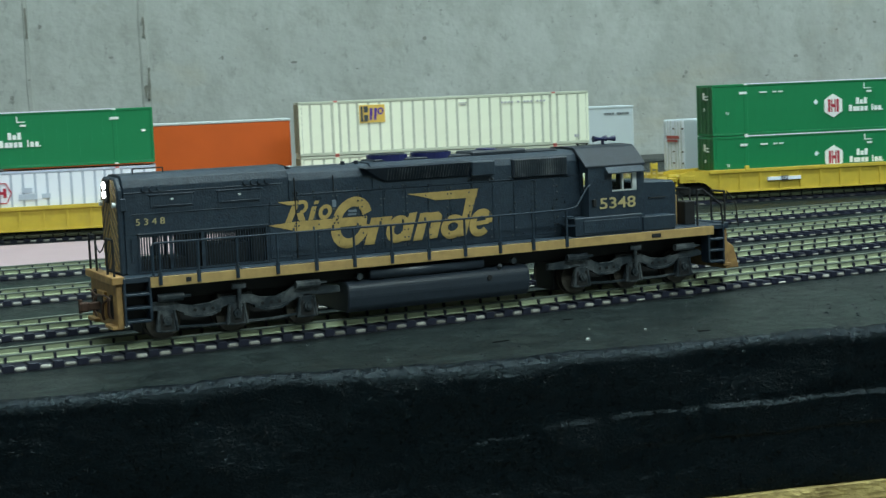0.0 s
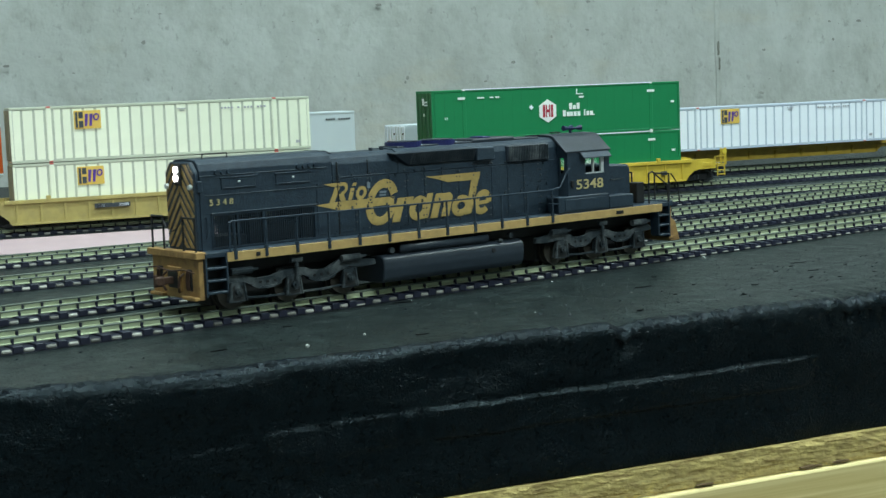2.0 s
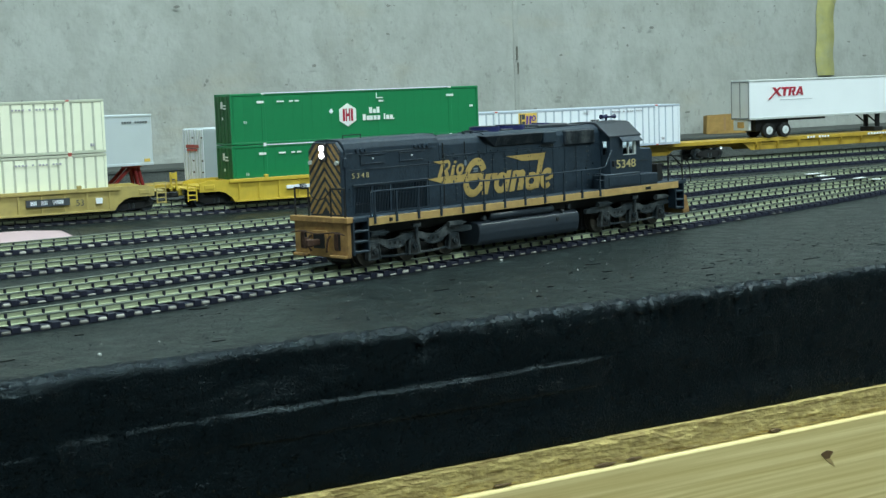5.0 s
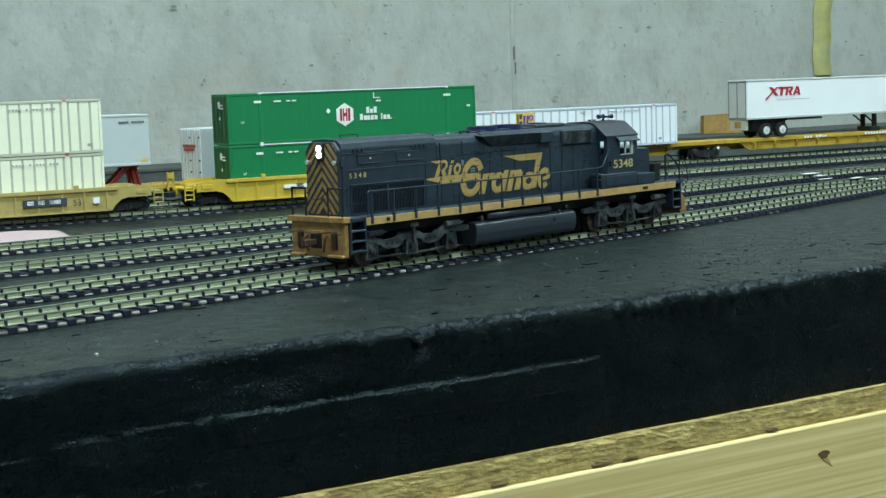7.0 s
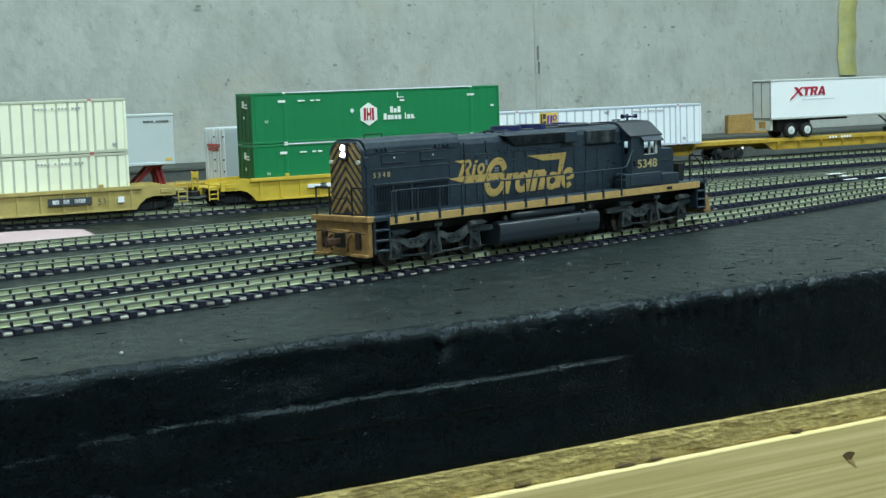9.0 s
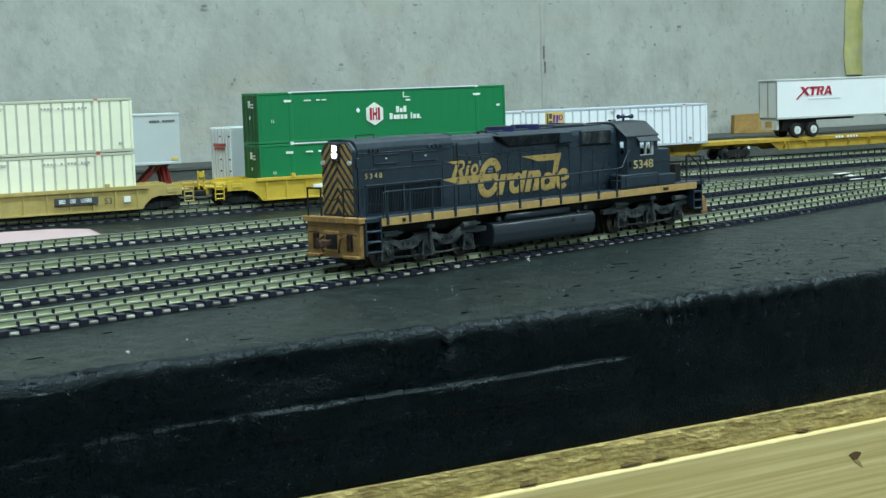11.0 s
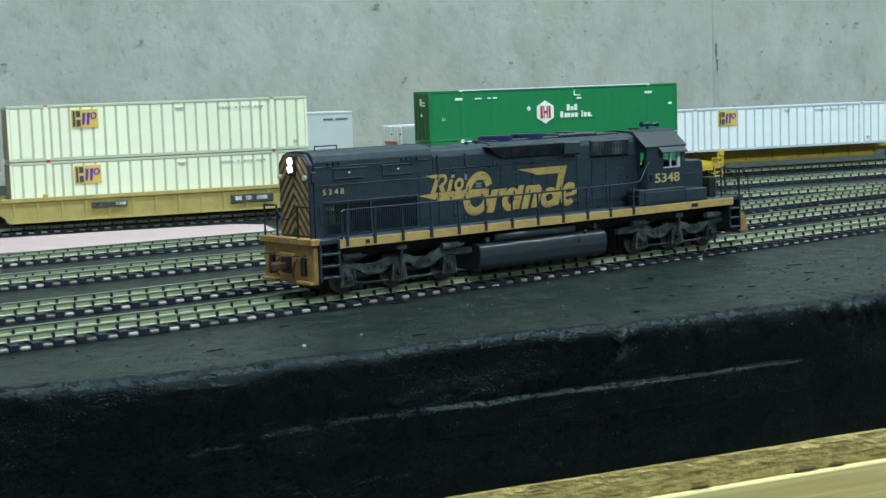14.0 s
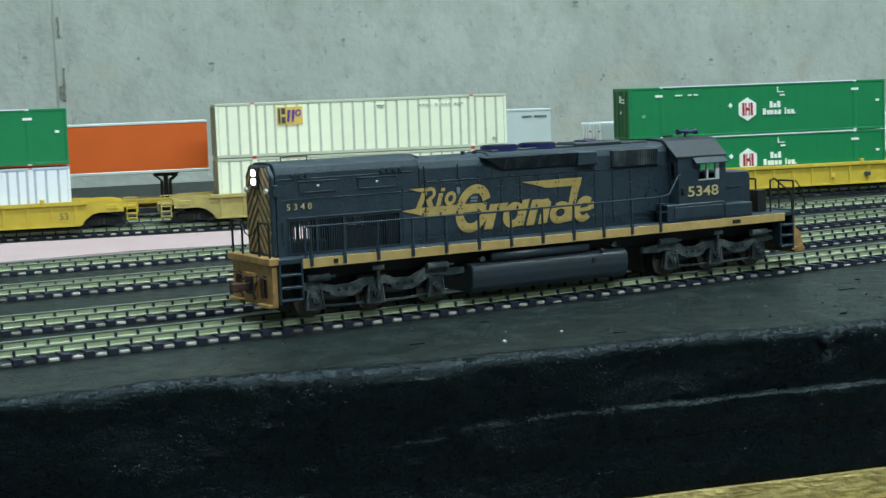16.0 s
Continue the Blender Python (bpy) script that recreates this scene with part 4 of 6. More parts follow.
def well_car(a0, a1, e0, e1, paint, label, number, marks=()):
    """A well car: the well from a0 to a1 along the row, its end platforms out to e0 and e1."""
    c = thing("well_car", row_pose(0, F1 - 0.0022, 0), label, "freight car", "yellow container cars")
    W = WID + 0.0044
    zb, zt = 0.0073, 0.0222
    for y0, y1 in ((0, 0.0014), (W - 0.0014, W)):
        b = B()
        # side plate with arched ends over the trucks
        arch = 0.0115
        pts = [(e0, 0.0150), (e0, 0.0208), (e0 + 0.006, 0.0222), (a0 - 0.001, zt), (a1 + 0.001, zt), (e1 - 0.006, 0.0222), (e1, 0.0208), (e1, 0.0150)]
        right = [(a1 + arch * 0.95, 0.0150), (a1 + arch * 0.55, 0.0138), (a1 + arch * 0.2, 0.0105), (a1, zb)]
        left = [(a0, zb), (a0 - arch * 0.2, 0.0105), (a0 - arch * 0.55, 0.0138), (a0 - arch * 0.95, 0.0150)]
        prism(b, pts + right + left, y0, y1, "y")
        sd = part("side_plate", b, paint, c)
        s = -1 if y0 == 0 else 1
        yo = y0 - 0.0012 if s < 0 else y1
        part("top_chord", box(B(), a0 - 0.004, a1 + 0.004, yo, yo + 0.0012, zt - 0.0022, zt + 0.0002, 0.0002), paint, sd)
        part("bottom_chord", box(B(), a0 + 0.001, a1 - 0.001, yo + 0.0003, yo + 0.0012, zb, zb + 0.0012, 0.0001), paint, sd)
        me = None
        k = 13
        for i in range(k + 1):
            x = a0 + 0.003 + (a1 - a0 - 0.006) * i / k
            mm = Matrix.Translation((x, yo + 0.0003, zb + 0.0012))
            if me is None:
                q = part("side_post", box(B(), -0.0006, 0.0006, 0, 0.0010, 0, zt - zb - 0.0034, 0.0001), paint, sd)
                me = q.data
                q.matrix_basis = mm
            else:
                share("side_post", me, sd, mm)
        if s < 0:
            for x in (a0 + 0.022, a1 - 0.022):
                part("guide", box(B(), x - 0.0014, x + 0.0014, yo - 0.0002, yo + 0.002, zt - 0.001, zt + 0.0022, 0.0003), paint, sd)
    part("well_floor", box(B(), a0, a1, 0.0014, W - 0.0014, zb + 0.0008, zb + 0.0018), paint, c)
    for x0, x1, s in ((e0, a0, -1), (a1, e1, 1)):
        b = B()
        box(b, x0, x1, 0.001, W - 0.001, 0.0150, 0.0192, 0.0003)
        part("end_platform", b, paint, c)
        part("bulkhead", box(B(), (a0 - 0.0012 if s < 0 else a1), (a0 if s < 0 else a1 + 0.0012), 0.0016, W - 0.0016, 0.008, 0.0215), paint, c)
        xt = (e0 + a0) / 2 if s < 0 else (e1 + a1) / 2
        truck_part(c, xt - s * 0.0008, W / 2)
        part("bolster", box(B(), xt - 0.003, xt + 0.003, W / 2 - 0.004, W / 2 + 0.004, 0.0118, 0.0152), M_DARK, c)
        xe = e0 if s < 0 else e1
        # ladder, railing, brake gear beyond the platform
        b = B()
        for q in (0.002, 0.0078):
            rod(b, (xe + s * q, 0.0010, 0.0095), (xe + s * q, 0.0010, 0.0198), 0.00045, 6)
        part("ladder", b, paint, c)
        for z in (0.0105, 0.0135, 0.0165, 0.0195):
            part("rung", rod(B(), (xe + s * 0.002, 0.0010, z), (xe + s * 0.0078, 0.0010, z), 0.0004, 6), paint, c)
        part("end_sill", box(B(), min(xe, xe + s * 0.0095), max(xe, xe + s * 0.0095), W / 2 - 0.003, W / 2 + 0.003, 0.0128, 0.0178, 0.0003), paint, c)
        part("walkway", box(B(), min(xe, xe + s * 0.0085), max(xe, xe + s * 0.0085), 0.0012, W - 0.0012, 0.0172, 0.0180), paint, c)
        part("air_reservoir", rod(B(), (xe + s * 0.001, W / 2 - 0.007, 0.0155), (xe + s * 0.008, W / 2 - 0.007, 0.0155), 0.0021, 12), M_TRUCK, c, "grey air reservoir")
        part("brake_pipe", path_rod(B(), [(xe - s * 0.004, 0.0022, 0.0128), (xe + s * 0.004, 0.0022, 0.0112), (xe + s * 0.0105, 0.0040, 0.0116), (xe + s * 0.0140, 0.0090, 0.0100)], 0.0004), M_DARK, c)
        part("grab_rail", path_rod(B(), [(xe + s * 0.0005, 0.0012, 0.0205), (xe + s * 0.0005, 0.0012, 0.0232), (xe + s * 0.0080, 0.0012, 0.0232), (xe + s * 0.0080, 0.0012, 0.0178)], 0.00035), paint, c)
        part("end_gusset", box(B(), min(xe - s * 0.010, xe - s * 0.003), max(xe - s * 0.010, xe - s * 0.003), -0.0004, 0.0004, 0.0168, 0.0196, 0.0002), paint, c)
        part("coupler", box(B(), min(xe + s * 0.009, xe + s * 0.0165), max(xe + s * 0.009, xe + s * 0.0165), W / 2 - 0.0016, W / 2 + 0.0016, 0.0120, 0.0156, 0.0005), M_DARK, c)
    for x0, x1, z0, z1, mt in marks:
        part("label_plate", box(B(), x0, x1, -0.0016, 0.0006, z0, z1), mt, c)
    if number:
        text_part("size_mark", "53", 0.0055, pose(number, -0.0016, 0.0120, 90), M_LABEL, c)
    return c


def build_cars():
    w0 = well_car(-0.187, 0.0, -0.212, 0.0255, M_YEL, "bright yellow well car carrying a green and a white container", -0.0125)
    w1 = well_car(0.0815, 0.2725, 0.0560, 0.2985, M_YDIRT, "dirty yellow well car carrying two cream containers", 0.2475,
                  ((0.1305, 0.1520, 0.0150, 0.0176, M_LABEL), (0.1325, 0.1365, 0.0154, 0.0172, M_WCON), (0.1450, 0.1512, 0.0154, 0.0172, M_WCON), (0.217, 0.2440, 0.0128, 0.0172, M_LABEL), (0.2195, 0.2235, 0.0138, 0.0164, M_WCON), (0.2260, 0.2300, 0.0138, 0.0164, M_WCON), (0.2330, 0.2400, 0.0138, 0.0164, M_WCON), (0.2605, 0.2645, 0.0125, 0.0160, M_WCON)))
    w2 = well_car(0.3530, 0.5415, 0.3290, 0.5655, M_YEL, "bright yellow well car carrying two green containers", 0,
                  ((0.3890, 0.4120, 0.0140, 0.0162, M_WCON), (0.3980, 0.4030, 0.0136, 0.0166, M_LABEL), (0.4960, 0.4990, 0.0125, 0.0152, M_EYEL), (0.5215, 0.5255, 0.0125, 0.0152, M_LABEL)))
    for c, x in ((w2, 0.3125), (w2, 0.5735)):
        for q in (-0.0018, 0.0018):
            part("brake_stand", box(B(), x + q - 0.0006, x + q + 0.0006, 0.002, 0.0034, 0.017, 0.0292, 0.0003), M_YEL, c)
        for z in (0.0200, 0.0232, 0.0262):
            part("stand_rung", box(B(), x - 0.0014, x + 0.0014, 0.0022, 0.0032, z, z + 0.0008, 0.0001), M_YEL, c)
        part("brake_wheel", rod(B(), (x, 0.0010, 0.0268), (x, 0.0019, 0.0268), 0.0020, 16), M_YEL, c)
    # spine cars on the rear track
    for a0, a1, label in ((-0.40, 0.165, "deep yellow spine car carrying an orange trailer"), (0.20, 0.50, "deep yellow spine car carrying grey trailers"), (0.52, 1.36, "deep yellow spine car carrying a container and a white trailer")):
        low = a1 < 0.9
        dz = -0.0070 if low else 0.0
        c = thing("spine_car", row_pose(0, 1.03, 0), label, "freight car", "spine cars on the rear track")
        b = B()
        prism(b, [(a0, 0.021 + dz), (a0 + 0.03, 0.0185 + dz), (a1 - 0.03, 0.0185 + dz), (a1, 0.021 + dz), (a1, 0.0235 + dz), (a0, 0.0235 + dz)], -0.004, 0.004, "y", 0.0004)
        part("spine_beam", b, M_YSPINE, c)
        part("deck_plate", box(B(), a0, a1, -0.012, 0.012, 0.0236 + dz, 0.0246 + dz, 0.0002), M_YSPINE, c)
        for s in (-1, 1):
            part("side_sill", box(B(), a0 + 0.01, a1 - 0.01, s * 0.0125 - 0.0006, s * 0.0125 + 0.0006, 0.0215 + dz, 0.0246 + dz, 0.0002), M_YSPINE, c)
        if not low:
            for s in (-1, 1):
                for e0, e1 in ((0.575, 0.762), (0.829, 1.05), (1.10, 1.34)):
                    sp = part("side_girder", prism(B(), [(e0, 0.0215), (e0 + 0.010, 0.0150), (e1 - 0.010, 0.0150), (e1, 0.0215)], s * 0.0112 - 0.0006, s * 0.0112 + 0.0006, "y"), M_YSPINE, c)
                    x = e0 + 0.014
                    while x < e1 - 0.008:
                        part("bracket", prism(B(), [(0, 0.0216), (s * 0.0022, 0.0216), (s * 0.0022, 0.0200), (0, 0.0155)], x - 0.0007, x + 0.0007, "x"), M_YSPINE, sp).location = (0, s * 0.0117, 0)
                        x += 0.0235
            for x in (0.845, 0.8485):
                part("ladder_rail", rod(B(), (x, -0.0128, 0.0150), (x, -0.0128, 0.0235), 0.0004, 6), M_YSPINE, c)
            part("side_lamp", rod(B(), (0.806, -0.0125, 0.0185), (0.806, -0.0135, 0.0185), 0.0012, 10), M_WHITE, c)
        for x in ([a0 + 0.02, a1 - 0.02] if low else [a0 + 0.03, 0.795, a1 - 0.03]):
            truck_part(c, x, 0.0, 0.0052 if low else 0.0095)
            part("bolster", box(B(), x - 0.003, x + 0.003, -0.004, 0.004, 0.0110 if low else 0.0150, 0.0205 + dz), M_DARK, c)
        if not low:
            bars(c, M_WCON, [(0.899 + 0.0032 * k, 0.901 + 0.0032 * k, 0.0222, 0.0240) for k in (0, 1, 2, 4, 5, 6, 7)] + [(0.968 + 0.0034 * k, 0.9702 + 0.0034 * k, 0.0222, 0.0240) for k in range(14)], -0.0134)


build_cars()


def trailer(m, length, label, paint, high=0.0330, wid=WID):
    """A van trailer: front face at y 0, left end at x 0, body floor at z 0."""
    t = thing("semi_trailer", m, label, "trailer", "trailers on the spine cars")
    part("body", box(B(), 0, length, 0, wid, 0, high, 0.0006), paint, t)
    for z0, z1 in ((-0.0004, 0.0016), (high - 0.0012, high + 0.0004)):
        part("side_rail", box(B(), -0.0002, length + 0.0002, -0.0003, wid + 0.0003, z0, z1, 0.0003), paint if paint is M_GREY else M_ALU, t)
    part("rear_door", box(B(), -0.0003, 0.0004, 0.0012, wid - 0.0012, 0.0016, high - 0.0012), M_DOORGREY, t, "grey rear doors")
    b = B()
    for y in (0.0008, wid / 2, wid - 0.0008):
        rod(b, (-0.0004, y, 0.001), (-0.0004, y, high - 0.001), 0.0005, 6)
    for z in (0.001, high - 0.001):
        rod(b, (-0.0004, 0.0008, z), (-0.0004, wid - 0.0008, z), 0.0005, 6)
    part("door_frame", b, M_GREY if paint is M_GREY else M_FRAME, t)
    return t


def hitch(m, label, material, folded, h):
    t = thing("trailer_hitch", m, label, "hitch")
    hw = 0.0062 if folded else 0.0085
    part("head_plate", prism(B(), [(-hw, h), (hw, h), (hw - 0.0025, h - 0.0018), (0.0025 - hw, h - 0.0018)], 0.002, 0.018, "y", 0.0003), material, t)
    for y in (0.004, 0.016):
        if folded:
            for x0, x1 in ((-0.0150, -0.0022), (0.0030, 0.0010), (0.0062, 0.0032)):
                part("strut", rod(B(), (x0, y, 0.0002), (x1, y, h - 0.0012), 0.0013, 6), material, t)
        else:
            for s in (-1, 1):
                part("strut", path_rod(B(), [(s * 0.0028, y, 0), (s * 0.0028, y, h - 0.005), (s * 0.0075, y, h - 0.001)], 0.0007), material, t)
            part("post", rod(B(), (0, y, 0), (0, y, h - 0.001), 0.0012, 8), material, t)
    return t


def bogie(t, x, zf, wid=WID):
    """Twin axles under a trailer's body, reaching down to zf."""
    r = 0.0056
    part("bogie_frame", box(B(), x - 0.016, x + 0.016, 0.007, wid - 0.007, zf + r, 0.0, 0.0003), M_DARK, t)
    for q in (-0.0085, 0.0085):
        for y0, y1 in ((0.001, 0.006), (wid - 0.006, wid - 0.001)):
            part("wheel", rod(B(), (x + q, y0, zf + r), (x + q, y1, zf + r), r, 20), M_TYRE, t)


def build_trailers():
    n0 = 1.015
    t = trailer(row_pose(-0.10, n0 + 0.001, 0.0345), 0.184, "orange van trailer on a spine car behind the containers", M_ORANGE, 0.0325)
    hitch(row_pose(0.0565, n0 + 0.004, 0.0176), "black trailer hitch standing on a spine car", M_DARK, False, 0.0160)
    bogie(t, 0.035, 0.0176 - 0.0345)
    t = trailer(row_pose(0.205, n0, 0.0318), 0.1148, "pale grey van trailer on a red hitch", M_GREY, 0.0338)
    bars(t, M_LABEL, [(0.094 + 0.0018 * k, 0.0952 + 0.0018 * k, 0.0284, 0.0297) for k in (0, 1, 2, 3, 5, 6, 7, 8, 9)])
    hitch(row_pose(0.3075, n0 + 0.003, 0.0176), "red folded trailer hitch on a spine car", M_REDHITCH, True, 0.0138)
    bogie(t, 0.03, 0.0176 - 0.0318)
    part("corner_decal", box(B(), 0.1085, 0.1125, -0.0004, 0.0004, 0.0022, 0.0042), M_EYEL, t)
    # white van with ribbed doors beside the green containers
    c = thing("box_container", row_pose(0.3560, n0 + 0.001, 0.0176, 10), "white box container with ribbed end doors", "shipping container")
    part("body", box(B(), 0.0008, 0.060, 0, 0.0290, 0, 0.0368, 0.0004), M_GREY, c)
    for k in range(2):
        d = part("end_door", box(B(), 0, 0.0009, 0.0004 + k * 0.0143, 0.0142 + k * 0.0143, 0.0006, 0.0362, 0.0002), M_WCON, c)
        for q in (0.003, 0.007, 0.011):
            part("lock_rod", rod(B(), (-0.0004, q + k * 0.0143, 0.001), (-0.0004, q + k * 0.0143, 0.0358), 0.0004, 6), M_ALU, d)
        for z in (0.006, 0.014, 0.030):
            part("hinge", box(B(), -0.0006, 0.0, 0.0006 + k * 0.0126, 0.0020 + k * 0.0126, z, z + 0.001), M_RUST, d)
    for y0, y1, z0, z1 in ((0.006, 0.023, 0.0235, 0.0256), (0.008, 0.022, 0.0212, 0.0228)):
        part("door_mark", box(B(), -0.0009, -0.0003, y0, y1, z0, z1), M_RUSTRED, c)
    # white trailer on its wheels
    n1, w1 = 1.0155, 0.0240
    t = trailer(row_pose(0.8355, n1, 0.0405), 0.30, "long white van trailer with red emblem on a spine car", M_TRAILW, 0.0325, w1)
    for p in ([(0.0195, 0.0262), (0.0225, 0.0262), (0.0285, 0.0170), (0.0258, 0.0170)], [(0.0150, 0.0134), (0.0165, 0.0134), (0.0290, 0.0262), (0.0266, 0.0262)],
              [(0.0292, 0.0262), (0.0368, 0.0262), (0.0366, 0.0240), (0.0292, 0.0240)], [(0.0312, 0.0242), (0.0336, 0.0242), (0.0326, 0.0170), (0.0304, 0.0170)],
              [(0.0374, 0.0262), (0.0394, 0.0262), (0.0378, 0.0170), (0.0358, 0.0170)], [(0.0398, 0.0212), (0.0412, 0.0212), (0.0426, 0.0170), (0.0404, 0.0170)],
              [(0.0392, 0.0262), (0.0430, 0.0262), (0.0436, 0.0240), (0.0424, 0.0206), (0.0390, 0.0206), (0.0393, 0.0222), (0.0410, 0.0224), (0.0416, 0.0246), (0.0390, 0.0246)],
              [(0.0472, 0.0262), (0.0488, 0.0262), (0.0454, 0.0170), (0.0434, 0.0170)], [(0.0480, 0.0262), (0.0496, 0.0262), (0.0512, 0.0170), (0.0492, 0.0170)], [(0.0460, 0.0206), (0.0500, 0.0206), (0.0503, 0.0190), (0.0454, 0.0190)]):
        p = [(0.0195 + (x - 0.0150) * 1.06, 0.0262 - (0.0262 - z) * 0.8) for x, z in p]
        part("emblem_bar", prism(B(), p, -0.0005, 0.0003, "y"), M_RED, t, "red slanted emblem shape")
    bars(t, M_EMBGREY, [(0.0330 + 0.0030 * k, 0.0344 + 0.0030 * k, 0.0154, 0.0160) for k in range(12)])
    part("bogie_frame", box(B(), 0.010, 0.046, 0.005, w1 - 0.005, -0.0105, -0.0002, 0.0004), M_DARK, t)
    part("bumper", box(B(), 0.0002, 0.0030, 0.002, w1 - 0.002, -0.0092, -0.0006, 0.0003), M_ALU, t)
    part("plate_panel", box(B(), -0.0003, 0.0002, 0.008, 0.016, -0.0070, -0.0020), M_CARD, t)
    for x in (0.0210, 0.0385):
        for y0, y1, s in ((0.0002, 0.0055, -1), (w1 - 0.0055, w1 - 0.0002, 1)):
            wh = part("wheel", rod(rod(B(), (x, y0 + 0.0006, -0.0098), (x, y1 - 0.0006, -0.0098), 0.0061, 28), (x, y0, -0.0098), (x, y1, -0.0098), 0.0055, 28), M_TYRE, t, "black rubber tyre")
            yo = y0 if s < 0 else y1
            part("rim", rod(B(), (x, yo + s * 0.0003, -0.0098), (x, yo - s * 0.001, -0.0098), 0.0034, 18), M_RIM, wh, "white wheel rim")
            part("hub", rod(B(), (x, yo + s * 0.0010, -0.0098), (x, yo, -0.0098), 0.0012, 10), M_ALU, wh)
        part("axle", rod(B(), (x, 0.003, -0.0098), (x, w1 - 0.003, -0.0098), 0.0012, 8), M_DARK, t)
    part("slide_rail", box(B(), 0.046, 0.085, 0.003, w1 - 0.003, -0.0022, -0.0003), M_DARK, t)
    for y in (0.005, w1 - 0.005):
        lg = part("landing_leg", box(B(), 0.145, 0.149, y - 0.001, y + 0.001, -0.0120, 0.0005), M_DARK, t)
        part("leg_brace", rod(B(), (0.147, y, -0.009), (0.134, y, 0), 0.0008, 6), M_DARK, lg)
    part("landing_foot", box(B(), 0.142, 0.152, 0.003, w1 - 0.003, -0.0158, -0.0118, 0.0003), M_DARK, t)
    # strand board offcut by the wall, built as a carton
    c = thing("board_offcut", row_pose(1.2135, 1.56, 0.0035, -25), "small brown strand board offcut shaped as a carton on the black table by the wall", "carton")
    part("carton_body", prism(B(), [(0, 0), (0.060, 0), (0.0608, 0.0250), (0.0008, 0.0228)], 0, 0.02, "y", 0.0005), M_CARD, c)
    part("flap", prism(B(), [(0.0012, 0.0229), (0.0605, 0.0251), (0.0605, 0.0257), (0.0012, 0.0235)], 0.0003, 0.0096, "y"), M_CARD, c)
    part("tape", box(B(), 0.022, 0.025, -0.0003, 0.0002, 0.004, 0.0205), M_PINE_TAPE, c)
    # scraps of white paper on the rails
    for x, y, w, h, a in ((0.985, 0.585, 0.016, 0.006, -8), (0.968, 0.567, 0.012, 0.005, 12), (0.940, 0.546, 0.016, 0.003, -6), (0.955, 0.531, 0.015, 0.004, 4), (0.948, 0.514, 0.008, 0.006, 25)):
        b = B()
        prism(b, [(-w / 2, -h / 2), (w * 0.42, -h * 0.55), (w / 2, h * 0.4), (-w * 0.36, h / 2)], 0, 0.0003, "z")
        tagged(part("paper_scrap", b, M_PAPER), "torn white paper scrap lying on the rails", "paper scrap", "paper scraps").matrix_basis = pose(x, y, 0.0054, 0, 0, a)



M_FRAME = mat("dull_grey_door_frame", (0.22, 0.24, 0.25), 0.5, var=0.2, scale=200)
M_TRAILW = mat("white_trailer_paint", (0.86, 0.89, 0.93), 0.45, var=0.02, scale=60)
build_trailers()


